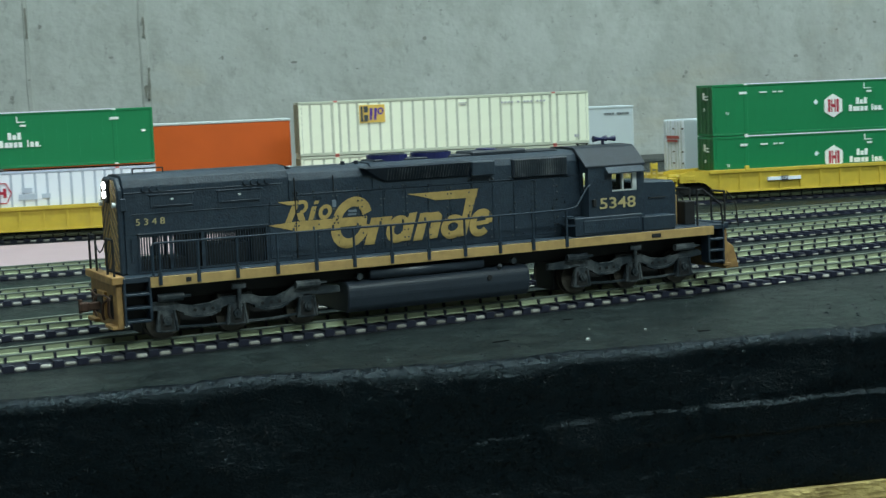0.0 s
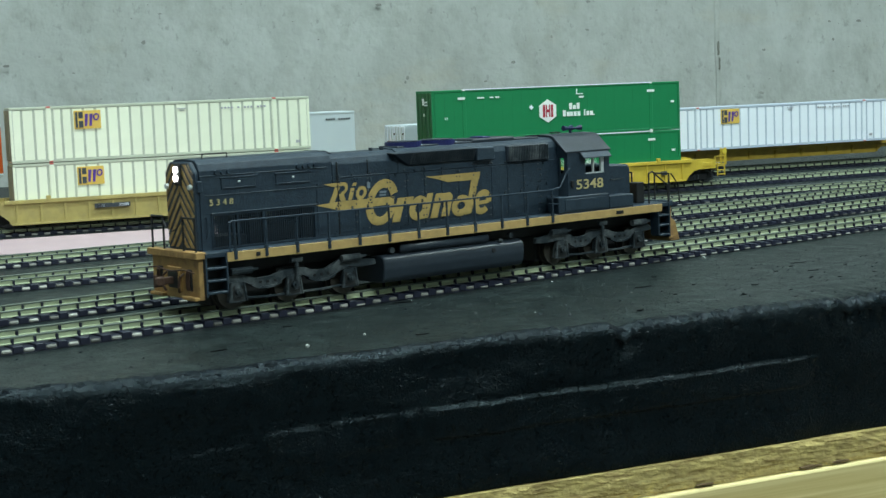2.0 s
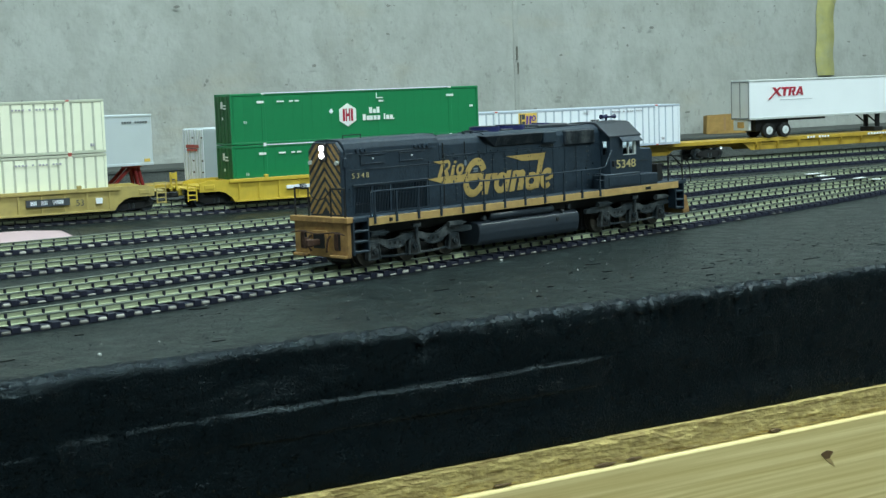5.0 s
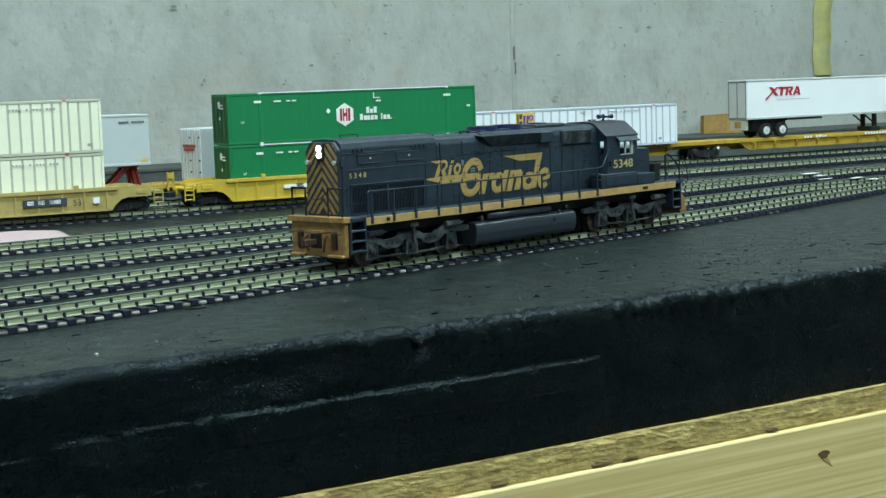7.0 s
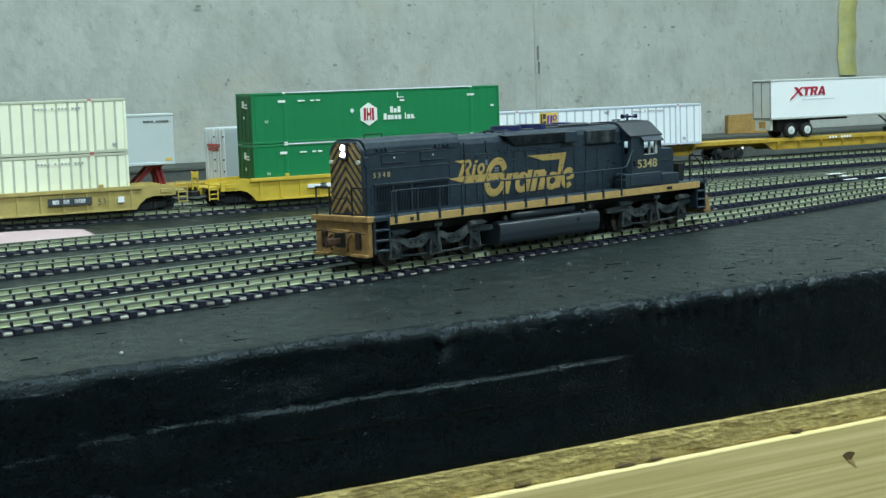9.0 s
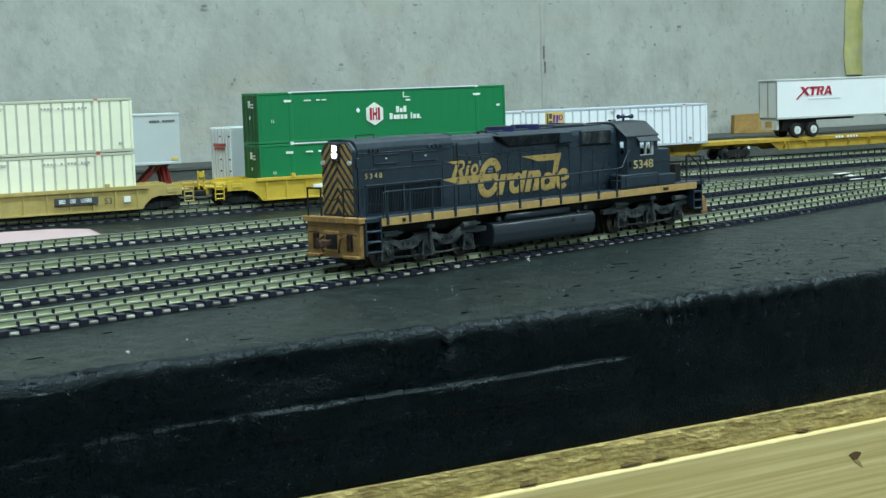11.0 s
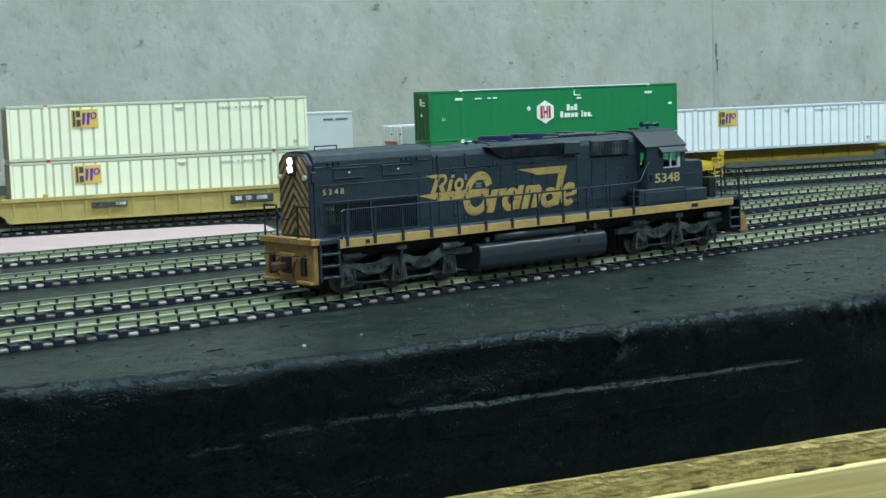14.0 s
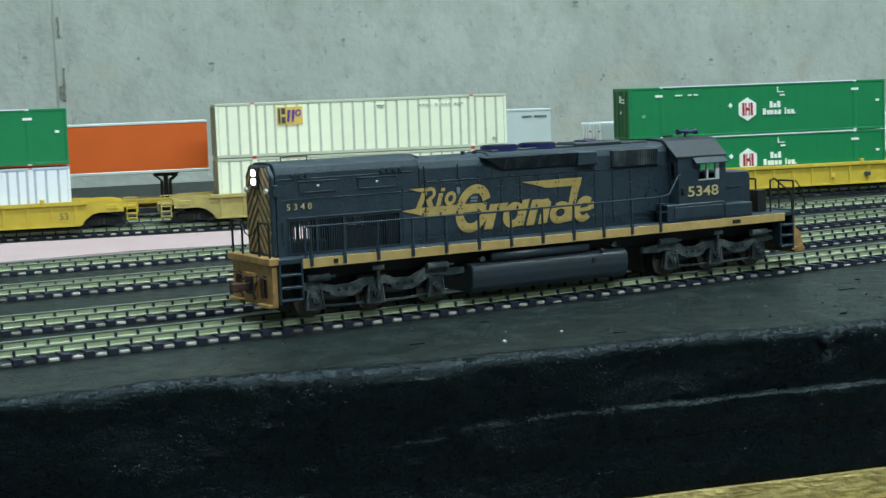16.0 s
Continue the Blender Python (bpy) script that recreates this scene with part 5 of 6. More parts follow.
# ---- the locomotive: x forward from the rear end plate, viewer's side at -y, z from the rail top ----
def loco_truck(parent, xc, axles, wheels, inward):
    """A three-axle truck; inward is the side, 1 or -1, of the long horn beside the tank."""
    t = new("truck")
    t.parent = parent
    t.matrix_basis = pose(xc, 0, 0)
    part("gear_case", box(B(), -0.0300, 0.0300, -0.0060, 0.0060, 0.0014, 0.0135, 0.0004), M_DARK, t)
    part("bolster", box(B(), -0.0060, 0.0060, -0.0118, 0.0118, 0.0095, 0.0132, 0.0003), M_DARK, t)
    for s in (-1, 1):
        y0, y1 = sorted((s * 0.0122, s * 0.0143))
        b = B()
        # main side frame: a wavy beam with drop pedestals
        top = [(-0.0310, 0.0112), (-0.0290, 0.0126), (-0.0215, 0.0124), (-0.0185, 0.0108), (-0.0150, 0.0103), (-0.0090, 0.0104), (-0.0050, 0.0122), (0.0050, 0.0122), (0.0085, 0.0105), (0.0140, 0.0103), (0.0172, 0.0116), (0.0205, 0.0140), (0.0255, 0.0142), (0.0290, 0.0126), (0.0362, 0.0122)]
        bot = [(0.0364, 0.0100), (0.0300, 0.0096), (0.0278, 0.0100), (0.0240, 0.0108), (0.0202, 0.0096), (0.0180, 0.0080), (0.0150, 0.0067), (0.0095, 0.0067), (0.0060, 0.0082), (0.0036, 0.0098), (-0.0036, 0.0098), (-0.0060, 0.0082), (-0.0095, 0.0067), (-0.0150, 0.0067), (-0.0185, 0.0082), (-0.0205, 0.0096), (-0.0278, 0.0098), (-0.0310, 0.0100)]
        prism(b, [(inward * x, z) for x, z in top + bot], y0, y1, "y", 0.0003)
        for q0, q1 in ((-0.0182, -0.0058), (0.0058, 0.0178)):
            # raised lower flange of the sagging beam
            prism(b, [(inward * x, z) for x, z in ((q0, 0.0086), (q0 + 0.0034, 0.0073), (q1 - 0.0034, 0.0073), (q1, 0.0086), (q1, 0.0078), (q1 - 0.0034, 0.0065), (q0 + 0.0034, 0.0065), (q0, 0.0078))], min(y0, y1 + 0.0004 if s > 0 else y0 - 0.0004), max(y1, y1 + 0.0004 if s > 0 else y0), "y")
        part("side_frame", b, M_TRUCK, t, "weathered grey side frame with painted highlights")
        yo = s * 0.0147
        # black discs on the frame stand for the shade in its holes
        for q in (-0.0145, -0.0115, -0.0085, 0.0085, 0.0115, 0.0145):
            part("frame_hole_shade", rod(B(), (q, s * 0.0139, 0.0089), (q, s * 0.01455, 0.0089), 0.00055, 8), M_DARK, t)
        for q in axles:
            b = B()
            prism(b, [(q + x, z) for x, z in ((-0.0021, 0.0100), (0.0021, 0.0100), (0.0026, 0.0062), (0.0038, 0.0030), (0.0026, 0.0026), (-0.0026, 0.0026), (-0.0038, 0.0030), (-0.0026, 0.0062))], min(y0, yo), max(y1, yo), "y", 0.0003)
            rod(b, (q, yo - s * 0.0005, 0.0066), (q, yo + s * 0.0013, 0.0066), 0.0014, 12)
            rod(b, (q, yo + s * 0.0010, 0.0066), (q, yo + s * 0.0018, 0.0066), 0.0006, 8)
            for e in (-1, 1):
                rod(b, (q + e * 0.0024, yo, 0.0098), (q + e * 0.0034, yo, 0.0030), 0.0005, 6)
            jb = part("journal_box", b, M_TRUCK, t, "weathered journal box with painted highlights")
            # black plates laid on the box paint the shade in the pedestal gaps
            for e in (-1, 1):
                part("pedestal_gap_shade", box(B(), min(q + e * 0.0014, q + e * 0.0022), max(q + e * 0.0014, q + e * 0.0022), min(yo, yo + s * 0.0002), max(yo, yo + s * 0.0002), 0.0036, 0.0086), M_DARK, jb)
            part("pedestal_gap_shade", box(B(), q - 0.0014, q + 0.0014, min(yo, yo + s * 0.0002), max(yo, yo + s * 0.0002), 0.0034, 0.0046), M_DARK, jb)
        for q in (-inward * 0.0225, inward * 0.0245):
            b = B()
            rod(b, (q - 0.0045, yo + s * 0.0006, 0.0139), (q + 0.0040, yo + s * 0.0006, 0.0139), 0.0013, 10)
            rod(b, (q + 0.0040, yo + s * 0.0006, 0.0139), (q + 0.0065, yo + s * 0.0006, 0.0139), 0.0005, 6)
            part("brake_cylinder", b, M_TRUCK, t, smooth=False)
        b = B()
        rod(b, (0.0002, yo + s * 0.0010, 0.0070), (0.0002, yo + s * 0.0010, 0.0150), 0.0007, 8)
        box(b, -0.0022, 0.0026, min(yo, yo + s * 0.0016), max(yo, yo + s * 0.0016), 0.0146, 0.0164, 0.0002)
        part("damper", b, M_TRUCK, t)
        b = B()
        path_rod(b, [(-0.026, yo - s * 0.001, 0.0042), (-0.012, yo - s * 0.001, 0.0034), (0.012, yo - s * 0.001, 0.0034), (0.026, yo - s * 0.001, 0.0042)], 0.0005)
        part("brake_rigging", b, M_TRUCK, t)
    for q in axles:
        b = B()
        rod(b, (0, -0.0115, 0), (0, 0.0115, 0), 0.0012, 8)
        for s in (-1, 1):
            rod(b, (0, s * 0.0071, 0), (0, s * 0.0100, 0), 0.0058, 28)
            rod(b, (0, s * 0.0064, 0), (0, s * 0.0072, 0), 0.0063, 28)
            for k in range(5):
                a = k * 2 * math.pi / 5
                rod(b, (0.0034 * math.cos(a), s * 0.0099, 0.0034 * math.sin(a)), (0.0034 * math.cos(a), s * 0.0102, 0.0034 * math.sin(a)), 0.0006, 6)
        w = part("wheelset", b, M_STEEL, t, "dull steel wheelset")
        w.matrix_basis = pose(q, 0, 0.0058)
        wheels.append((w, q))
    return t


M_STEEL = mat("dull_steel", (0.10, 0.09, 0.075), 0.45, metal=0.6, var=0.25, scale=400)
WHEELS = []


def lettering(loco, s):
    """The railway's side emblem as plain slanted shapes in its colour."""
    y = s * 0.01035
    y0, y1 = sorted((y, y + s * 0.00022))

    lift = [0]

    def put(b, label="yellow-orange emblem shape"):
        # each shape a hair prouder than the one before
        lift[0] += 1
        bmesh.ops.translate(b, vec=(0, s * lift[0] * 0.000008, 0), verts=b.verts)
        if s > 0:
            # read the other way round on the far side
            bmesh.ops.scale(b, vec=(-1, 1, 1), verts=b.verts)
            bmesh.ops.translate(b, vec=(0.1900, 0, 0), verts=b.verts)
        part("emblem_shape", b, M_GOLD, loco, label)

    def poly(pts):
        put(prism(B(), pts, y0, y1, "y"))

    def oval(cx, cz, rx, rz):
        poly([(cx + rx * math.cos(t) + sl * rz * math.sin(t), cz + rz * math.sin(t)) for t in np.linspace(0, 2 * math.pi, 19)[:-1]])

    sl = 0.22

    def band(cx, cz, rx, rz, w, a0=0, a1=360):
        put(ring(B(), cx, cz, rx, rz, w, sl, y0, y1, a0, a1, 26))
    # upper pennant and first tall shape with its open bowl and leg
    poly([(0.0585, 0.0413), (0.0676, 0.0415), (0.0664, 0.0401), (0.0622, 0.0401)])
    poly([(0.0607, 0.0343), (0.0630, 0.0344), (0.0660, 0.0404), (0.0637, 0.0404)])
    band(0.0668, 0.0392, 0.0023, 0.0023, 0.0012, -100, 120)
    poly([(0.0650, 0.0372), (0.0671, 0.0375), (0.0680, 0.0346), (0.0656, 0.0346)])
    # short shape with its dot, then a ring
    poly([(0.0690, 0.0346), (0.0708, 0.0347), (0.0723, 0.0391), (0.0705, 0.0391)])
    poly([(0.0712, 0.0398), (0.0728, 0.0398), (0.0733, 0.0410), (0.0717, 0.0410)])
    band(0.0752, 0.0370, 0.0024, 0.0025, 0.0013)
    # the long wedge through it all
    poly([(0.0548, 0.0338), (0.0653, 0.0345), (0.0905, 0.0345), (0.0900, 0.0316), (0.0651, 0.0311)])
    # the great open ring
    band(0.0846, 0.0327, 0.0074, 0.0087, 0.0033, 24, 352)
    # slanted stroke with a short flag
    poly([(0.0889, 0.0246), (0.0926, 0.0246), (0.0957, 0.0337), (0.0920, 0.0337)])
    poly([(0.0946, 0.0306), (0.0986, 0.0309), (0.0999, 0.0338), (0.0955, 0.0337)])
    # ring with a stroke beside it
    band(0.1020, 0.0291, 0.0046, 0.0047, 0.0028)
    poly([(0.1030, 0.0248), (0.1062, 0.0249), (0.1094, 0.0345), (0.1064, 0.0343)])
    # two strokes under one cap
    poly([(0.1073, 0.0246), (0.1108, 0.0246), (0.1140, 0.0341), (0.1106, 0.0340)])
    poly([(0.1127, 0.0248), (0.1166, 0.0249), (0.1190, 0.0326), (0.1176, 0.0341), (0.1130, 0.0338), (0.1120, 0.0308), (0.1148, 0.0312)])
    # ring with the tall stroke that folds into the upper bolt
    band(0.1230, 0.0284, 0.0047, 0.0042, 0.0027)
    poly([(0.1249, 0.0246), (0.1280, 0.0250), (0.1332, 0.0408), (0.1286, 0.0381)])
    poly([(0.1058, 0.0409), (0.1334, 0.0411), (0.1326, 0.0381), (0.1167, 0.0381), (0.1120, 0.0395)])
    # ring cut open below its bar
    band(0.1340, 0.0290, 0.0045, 0.0049, 0.0025, -2, 318)
    poly([(0.1312, 0.0279), (0.1370, 0.0284), (0.1376, 0.0299), (0.1316, 0.0294)])
    # faint marks inside the ring and beside it
    for x0, x1, z0, z1 in ((0.0836, 0.0866, 0.0362, 0.0370), (0.0834, 0.0864, 0.0351, 0.0358)):
        part("lettering_bar", box(B(), x0, x1, *sorted((y, y + s * 0.0004)), z0, z1), M_FAINT, loco)
    part("door_plate", box(B(), 0.0778, 0.0792, *sorted((y, y + s * 0.0005)), 0.0384, 0.0408), M_FAINT, loco)


def build_locomotive():
    L_ = thing("diesel_locomotive", pose(0.4103, 0.4800, 0.0052), "dark grey-black model diesel locomotive with yellow-orange emblem, weathered", "model locomotive")
    # frame, deck and sills
    part("underframe", box(B(), 0.004, 0.234, -0.0088, 0.0088, 0.0125, 0.0196, 0.0004), M_DARK, L_)
    part("deck", box(B(), 0.0030, 0.2345, -0.0176, 0.0176, 0.0196, 0.0215, 0.0002), M_LOCO, L_)
    for s in (-1, 1):
        y0, y1 = sorted((s * 0.0177, s * 0.0182))
        part("side_sill", box(B(), 0.0120, 0.2290, y0, y1, 0.0178, 0.0211, 0.0001), M_SILL, L_, "yellow-orange side sill")
        for x0, x1 in ((0.2010, 0.2050), (0.0235, 0.0252)):
            part("sill_plate", box(B(), x0, x1, min(y0, y0 + s * 0.0003), max(y1, y1 + s * 0.0003), 0.0188, 0.0202), M_DARK, L_)
    # long hood
    def hood(x0, x1, zt, nm="long_hood"):
        pts = [(-0.0103, 0.0215), (-0.0103, zt - 0.0042), (-0.0094, zt - 0.0018), (-0.0072, zt - 0.0004), (0, zt), (0.0072, zt - 0.0004), (0.0094, zt - 0.0018), (0.0103, zt - 0.0042), (0.0103, 0.0215)]
        return part(nm, prism(B(), pts, x0, x1, "x", 0.0002), M_LOCO, L_, "weathered dark body panel")
    # the rear hood stands over an open cross tunnel behind the grilles
    zt = 0.0536
    pts = [(-0.0103, 0.0340), (-0.0103, zt - 0.0042), (-0.0094, zt - 0.0018), (-0.0072, zt - 0.0004), (0, zt), (0.0072, zt - 0.0004), (0.0094, zt - 0.0018), (0.0103, zt - 0.0042), (0.0103, 0.0340)]
    part("long_hood", prism(B(), pts, 0.0068, 0.0625, "x", 0.0002), M_LOCO, L_, "weathered dark body panel")
    part("tunnel_end", box(B(), 0.0068, 0.0110, -0.0103, 0.0103, 0.0215, 0.0341), M_LOCO, L_)
    part("tunnel_end", box(B(), 0.0546, 0.0625, -0.0103, 0.0103, 0.0215, 0.0341), M_LOCO, L_)
    part("tunnel_floor", box(B(), 0.0110, 0.0546, -0.0101, 0.0101, 0.0215, 0.0221), M_DARK, L_)
    for x0, x1, hw, z1 in ((0.0112, 0.0276, 0.0060, 0.0256), (0.0276, 0.0346, 0.0078, 0.0339), (0.0348, 0.0490, 0.0060, 0.0290), (0.0492, 0.0544, 0.0088, 0.0339)):
        part("fan_motor_block", box(B(), x0, x1, -hw, hw, 0.0220, z1, 0.0004), M_DARK, L_)
    hood(0.0626, 0.0930, 0.0524, "hood_section")
    hood(0.0931, 0.1765, 0.0528, "engine_hood")
    # sloped step behind the raised rear roof
    part("roof_step", prism(B(), [(0.0620, 0.0520), (0.0620, 0.0535), (0.0652, 0.0522)], -0.0070, 0.0070, "y"), M_ROOF, L_)
    # rear end with striped face
    pts = [(-0.0103, 0.0215), (-0.0103, 0.0490), (-0.0070, 0.0526), (0.0070, 0.0526), (0.0103, 0.0490), (0.0103, 0.0215)]
    face = part("rear_face", prism(B(), pts, 0.0048, 0.0068, "x", 0.0005), M_LOCO, L_, "rear hood end with slanted warning stripes")
    zlo, zhi, hw = 0.0226, 0.0518, 0.0096
    for k in range(12):
        zc = 0.0258 + k * 0.0042
        for s in (-1, 1):
            b = B()
            prev = None
            ok = False
            for i in range(13):
                y = hw * i / 12
                lim = zhi - max(0, (y - 0.0066)) * 1.1
                lo, hi = zc - y * 1.15, zc - y * 1.15 + 0.0022
                lo, hi = min(max(lo, zlo), lim), min(max(hi, zlo), lim)
                cur = [b.verts.new((x, s * y, z)) for x in (0.0046, 0.0050) for z in (lo, hi)]
                if prev and (hi - lo > 1e-6 or prev[4] > 1e-6):
                    p = prev
                    for a, c in ((0, 1), (1, 3), (3, 2), (2, 0)):
                        b.faces.new((p[a], p[c], cur[c], cur[a]))
                    ok = True
                prev = cur + [hi - lo]
            if ok:
                bmesh.ops.remove_doubles(b, verts=b.verts, dist=1e-7)
                part("warning_stripe", b, M_STRIPE, face, "dull yellow-brown warning stripe")
            else:
                b.free()
    part("lamp_housing", box(B(), 0.0036, 0.0050, -0.0022, 0.0022, 0.0444, 0.0522, 0.0006, 2), M_DARK, face, "dark headlamp housing")
    for z in (0.0500, 0.0471):
        hl = part("headlamp", rod(B(), (0.0030, 0, z), (0.0046, 0, z), 0.00118, 20), M_LIT, face, "lit white headlamp")
    for s in (-1, 1):
        part("marker_lamp", rod(B(), (0.0036, s * 0.0083, 0.0440), (0.0050, s * 0.0083, 0.0440), 0.0009, 14), M_ALU, face, "small pale grey marker lamp")
    # grab irons on the rear roof edge
    b = path_rod(B(), [(0.012, -0.004, 0.0534), (0.012, -0.004, 0.0550), (0.022, -0.004, 0.0550), (0.022, -0.004, 0.0534)], 0.00022)
    part("grab_iron", b, M_DARK, L_)
    # hood side fittings
    for s in (-1, 1):
        ya = s * 0.0103

        def plate(nm, x0, x1, z0, z1, d, mt=M_LOCO, lab="", par=L_, bev=0.0001):
            y0, y1 = sorted((ya - s * 0.0002, ya + s * d))
            return part(nm, box(B(), x0, x1, y0, y1, z0, z1, bev), mt, par, lab)
        # open cooling grilles low at the rear
        for x0, x1 in ((0.0112, 0.0212), (0.0218, 0.0318), (0.0326, 0.0540)):
            yo0, yo1 = sorted((ya - s * 0.0003, ya + s * 0.0003))
            b = B()
            for q0, q1, z0, z1 in ((x0 - 0.0004, x0 + 0.0002, 0.0217, 0.0340), (x1 - 0.0002, x1 + 0.0004, 0.0217, 0.0340), (x0 + 0.0002, x1 - 0.0002, 0.0217, 0.0223), (x0 + 0.0002, x1 - 0.0002, 0.0334, 0.0342)):
                box(b, q0, q1, yo0, yo1, z0, z1)
            g = part("grille", b, M_LOCO, L_, "dark slatted cooling grille, open behind")
            x = x0 + 0.0006
            me = None
            while x < x1 - 0.0004:
                mm = Matrix.Translation((x, ya, 0.0223))
                if me is None:
                    q = part("slat", box(B(), 0, 0.0003, -0.0002, 0.0002, 0, 0.0111), M_LOCO, g)
                    me = q.data
                    q.matrix_basis = mm
                else:
                    share("slat", me, g, mm)
                x += 0.0009
        plate("side_strip", 0.0106, 0.0550, 0.0340, 0.0345, 0.0007)
        # upper access panels with latch bars
        for x0, x1 in ((0.0154, 0.0296), (0.0380, 0.0526)):
            plate("access_panel", x0, x1, 0.0424, 0.0462, 0.0003)
            plate("latch_bar", x0 - 0.0006, x1 + 0.0006, 0.0464, 0.0468, 0.0006)
            plate("latch_bar", x0 + 0.0010, x1 - 0.0004, 0.0428, 0.0431, 0.0006)
            plate("latch", (x0 + x1) / 2 - 0.0005, (x0 + x1) / 2 + 0.0005, 0.0446, 0.0453, 0.0006, M_ALU)
        for x in (0.0135, 0.0160, 0.0185, 0.0475, 0.0500, 0.0525, 0.0550):
            part("bolt_boss", rod(B(), (x, ya - s * 0.0006, 0.0487), (x, ya + s * 0.0008, 0.0487), 0.0008, 8), M_LOCO, L_)
        plate("side_strip", 0.0090, 0.0600, 0.0405, 0.0408, 0.0003)
        plate("side_strip", 0.0068, 0.0605, 0.0474, 0.0477, 0.0003)
        # doors along the engine hood
        xs = [0.0550, 0.0648, 0.0720, 0.0790, 0.0880, 0.0965, 0.1050, 0.1135, 0.1220, 0.1305, 0.1390, 0.1475, 0.1560, 0.1650]
        for x0, x1 in zip(xs, xs[1:]):
            d = plate("hood_door", x0 + 0.00025, x1 - 0.00025, 0.0228, 0.0428 if x0 > 0.06 else 0.0400, 0.0002)
            for z in (0.0262, 0.0345, 0.0412):
                part("hinge", rod(B(), (x0 + 0.0009, ya, z - 0.0004), (x0 + 0.0009, ya, z + 0.0004), 0.0004, 6), M_LOCO, d)
            part("door_latch", box(B(), x1 - 0.0016, x1 - 0.0009, *sorted((ya, ya + s * 0.0006)), 0.0312, 0.0324), M_TRUCK, d)
        plate("panel_seam", 0.0645, 0.0649, 0.0222, 0.0492, 0.0004, M_DARK)
        plate("panel_seam", 0.0785, 0.0788, 0.0438, 0.0492, 0.0003, M_DARK)
        plate("side_strip", 0.0652, 0.1765, 0.0432, 0.0436, 0.0003)
        rr = random.Random(5)
        b = B()
        for x in xs[1:]:
            for z in (0.0236, 0.0262, 0.0288, 0.0330, 0.0352, 0.0378, 0.0400, 0.0422, 0.0442):
                for dx in (-0.0007, 0.0007):
                    if rr.random() < 0.6:
                        rod(b, (x + dx, ya - s * 0.0002, z), (x + dx, ya + s * 0.00048, z), 0.00034, 5)
        part("rivets", b, M_TRUCK, L_, "small raised rivets").data.update()
        for k in range(26):
            x, z = rr.uniform(0.062, 0.172), rr.choice((0.0440, 0.0425, 0.0238, 0.0340)) + rr.uniform(-0.0003, 0.0003)
            part("bolt_head", rod(B(), (x, ya - s * 0.0002, z), (x, ya + s * 0.0005, z), 0.00038, 6), M_LOCO, L_)
        part("grab_iron", path_rod(B(), [(0.0085, ya, 0.0262), (0.0085, ya + s * 0.0009, 0.0262), (0.0085, ya + s * 0.0009, 0.0330), (0.0085, ya, 0.0330)], 0.0002), M_LOCO, L_)
        # number on the tail
        if s < 0:
            text_part("road_number", "5 3 4 8", 0.0030, pose(0.0102, ya - 0.0003, 0.0372, 90), M_CREAM, L_, "small pale yellow road number", xscale=1.15)
        else:
            text_part("road_number", "5 3 4 8", 0.0030, pose(0.0190, ya + 0.0003, 0.0372, 90, 0, 180), M_CREAM, L_, "small pale yellow road number", xscale=1.15)
        lettering(L_, s)
        # flared radiator intake with its slats
        b = B()
        y0, y1 = ya - s * 0.002, ya + s * 0.0030
        v = [(0.0885, y0, 0.0512), (0.1300, y0, 0.0512), (0.1300, y0, 0.0448), (0.0975, y0, 0.0448), (0.0895, y1, 0.0506), (0.1300, y1, 0.0506), (0.1300, ya + s * 0.0008, 0.0460), (0.0975, ya + s * 0.0008, 0.0460)]
        vs = [b.verts.new(p) for p in v]
        for f in ((0, 1, 2, 3), (4, 5, 6, 7), (0, 1, 5, 4), (1, 2, 6, 5), (2, 3, 7, 6), (3, 0, 4, 7)):
            b.faces.new([vs[i] for i in f])
        rad = part("air_intake", b, M_ROOF, L_, "flared dark air intake")
        for k in range(30):
            x = 0.0982 + k * 0.00106
            b = B()
            rod(b, (x, ya + s * 0.0011, 0.0463), (x, y1 - s * 0.0001, 0.0502), 0.00022, 4)
            part("slat", b, M_TRUCK, rad)
        pb = part("filter_box", box(B(), 0.1302, 0.1395, min(y0, ya + s * 0.0026), max(y0, ya + s * 0.0026), 0.0456, 0.0508, 0.0004), M_LOCO, L_)
        # louvred blower housing before the cab
        gb = part("blower_housing", box(B(), 0.1474, 0.1700, min(ya - s * 0.001, ya + s * 0.0012), max(ya - s * 0.001, ya + s * 0.0012), 0.0437, 0.0506, 0.0004), M_ROOF, L_)
        for k in range(24):
            x = 0.1482 + k * 0.0009
            part("slat", box(B(), x, x + 0.0004, min(ya + s * 0.0011, ya + s * 0.0015), max(ya + s * 0.0011, ya + s * 0.0015), 0.0442, 0.0501), M_TRUCK, gb)
    # roof fittings
    for x in (0.1035, 0.1205):
        f = part("roof_fan", rod(B(), (x, 0, 0.0522), (x, 0, 0.0545), 0.0072, 28), M_FAN, L_, "black roof fan with a painted blue sheen")
        part("fan_ring", ring_flat(x, 0.0546), M_ROOF, f)
    part("roof_hatch", box(B(), 0.1335, 0.1560, -0.0065, 0.0065, 0.0520, 0.0541, 0.0006), M_ROOF, L_)
    part("exhaust_stack", box(B(), 0.1405, 0.1450, -0.004, 0.004, 0.0538, 0.0547, 0.0003), M_FAN, L_)
    part("roof_walk", box(B(), 0.0960, 0.1690, -0.0060, 0.0060, 0.0518, 0.0532, 0.0003), M_ROOF, L_)
    for x in (0.0850, 0.0900):
        part("lifting_eye", rod(B(), (x, -0.004, 0.0520), (x, -0.004, 0.0533), 0.0008, 8), M_ROOF, L_)
    # cab
    cab = new("cab")
    cab.parent = L_
    x0, x1, hw = 0.1755, 0.1995, 0.0163
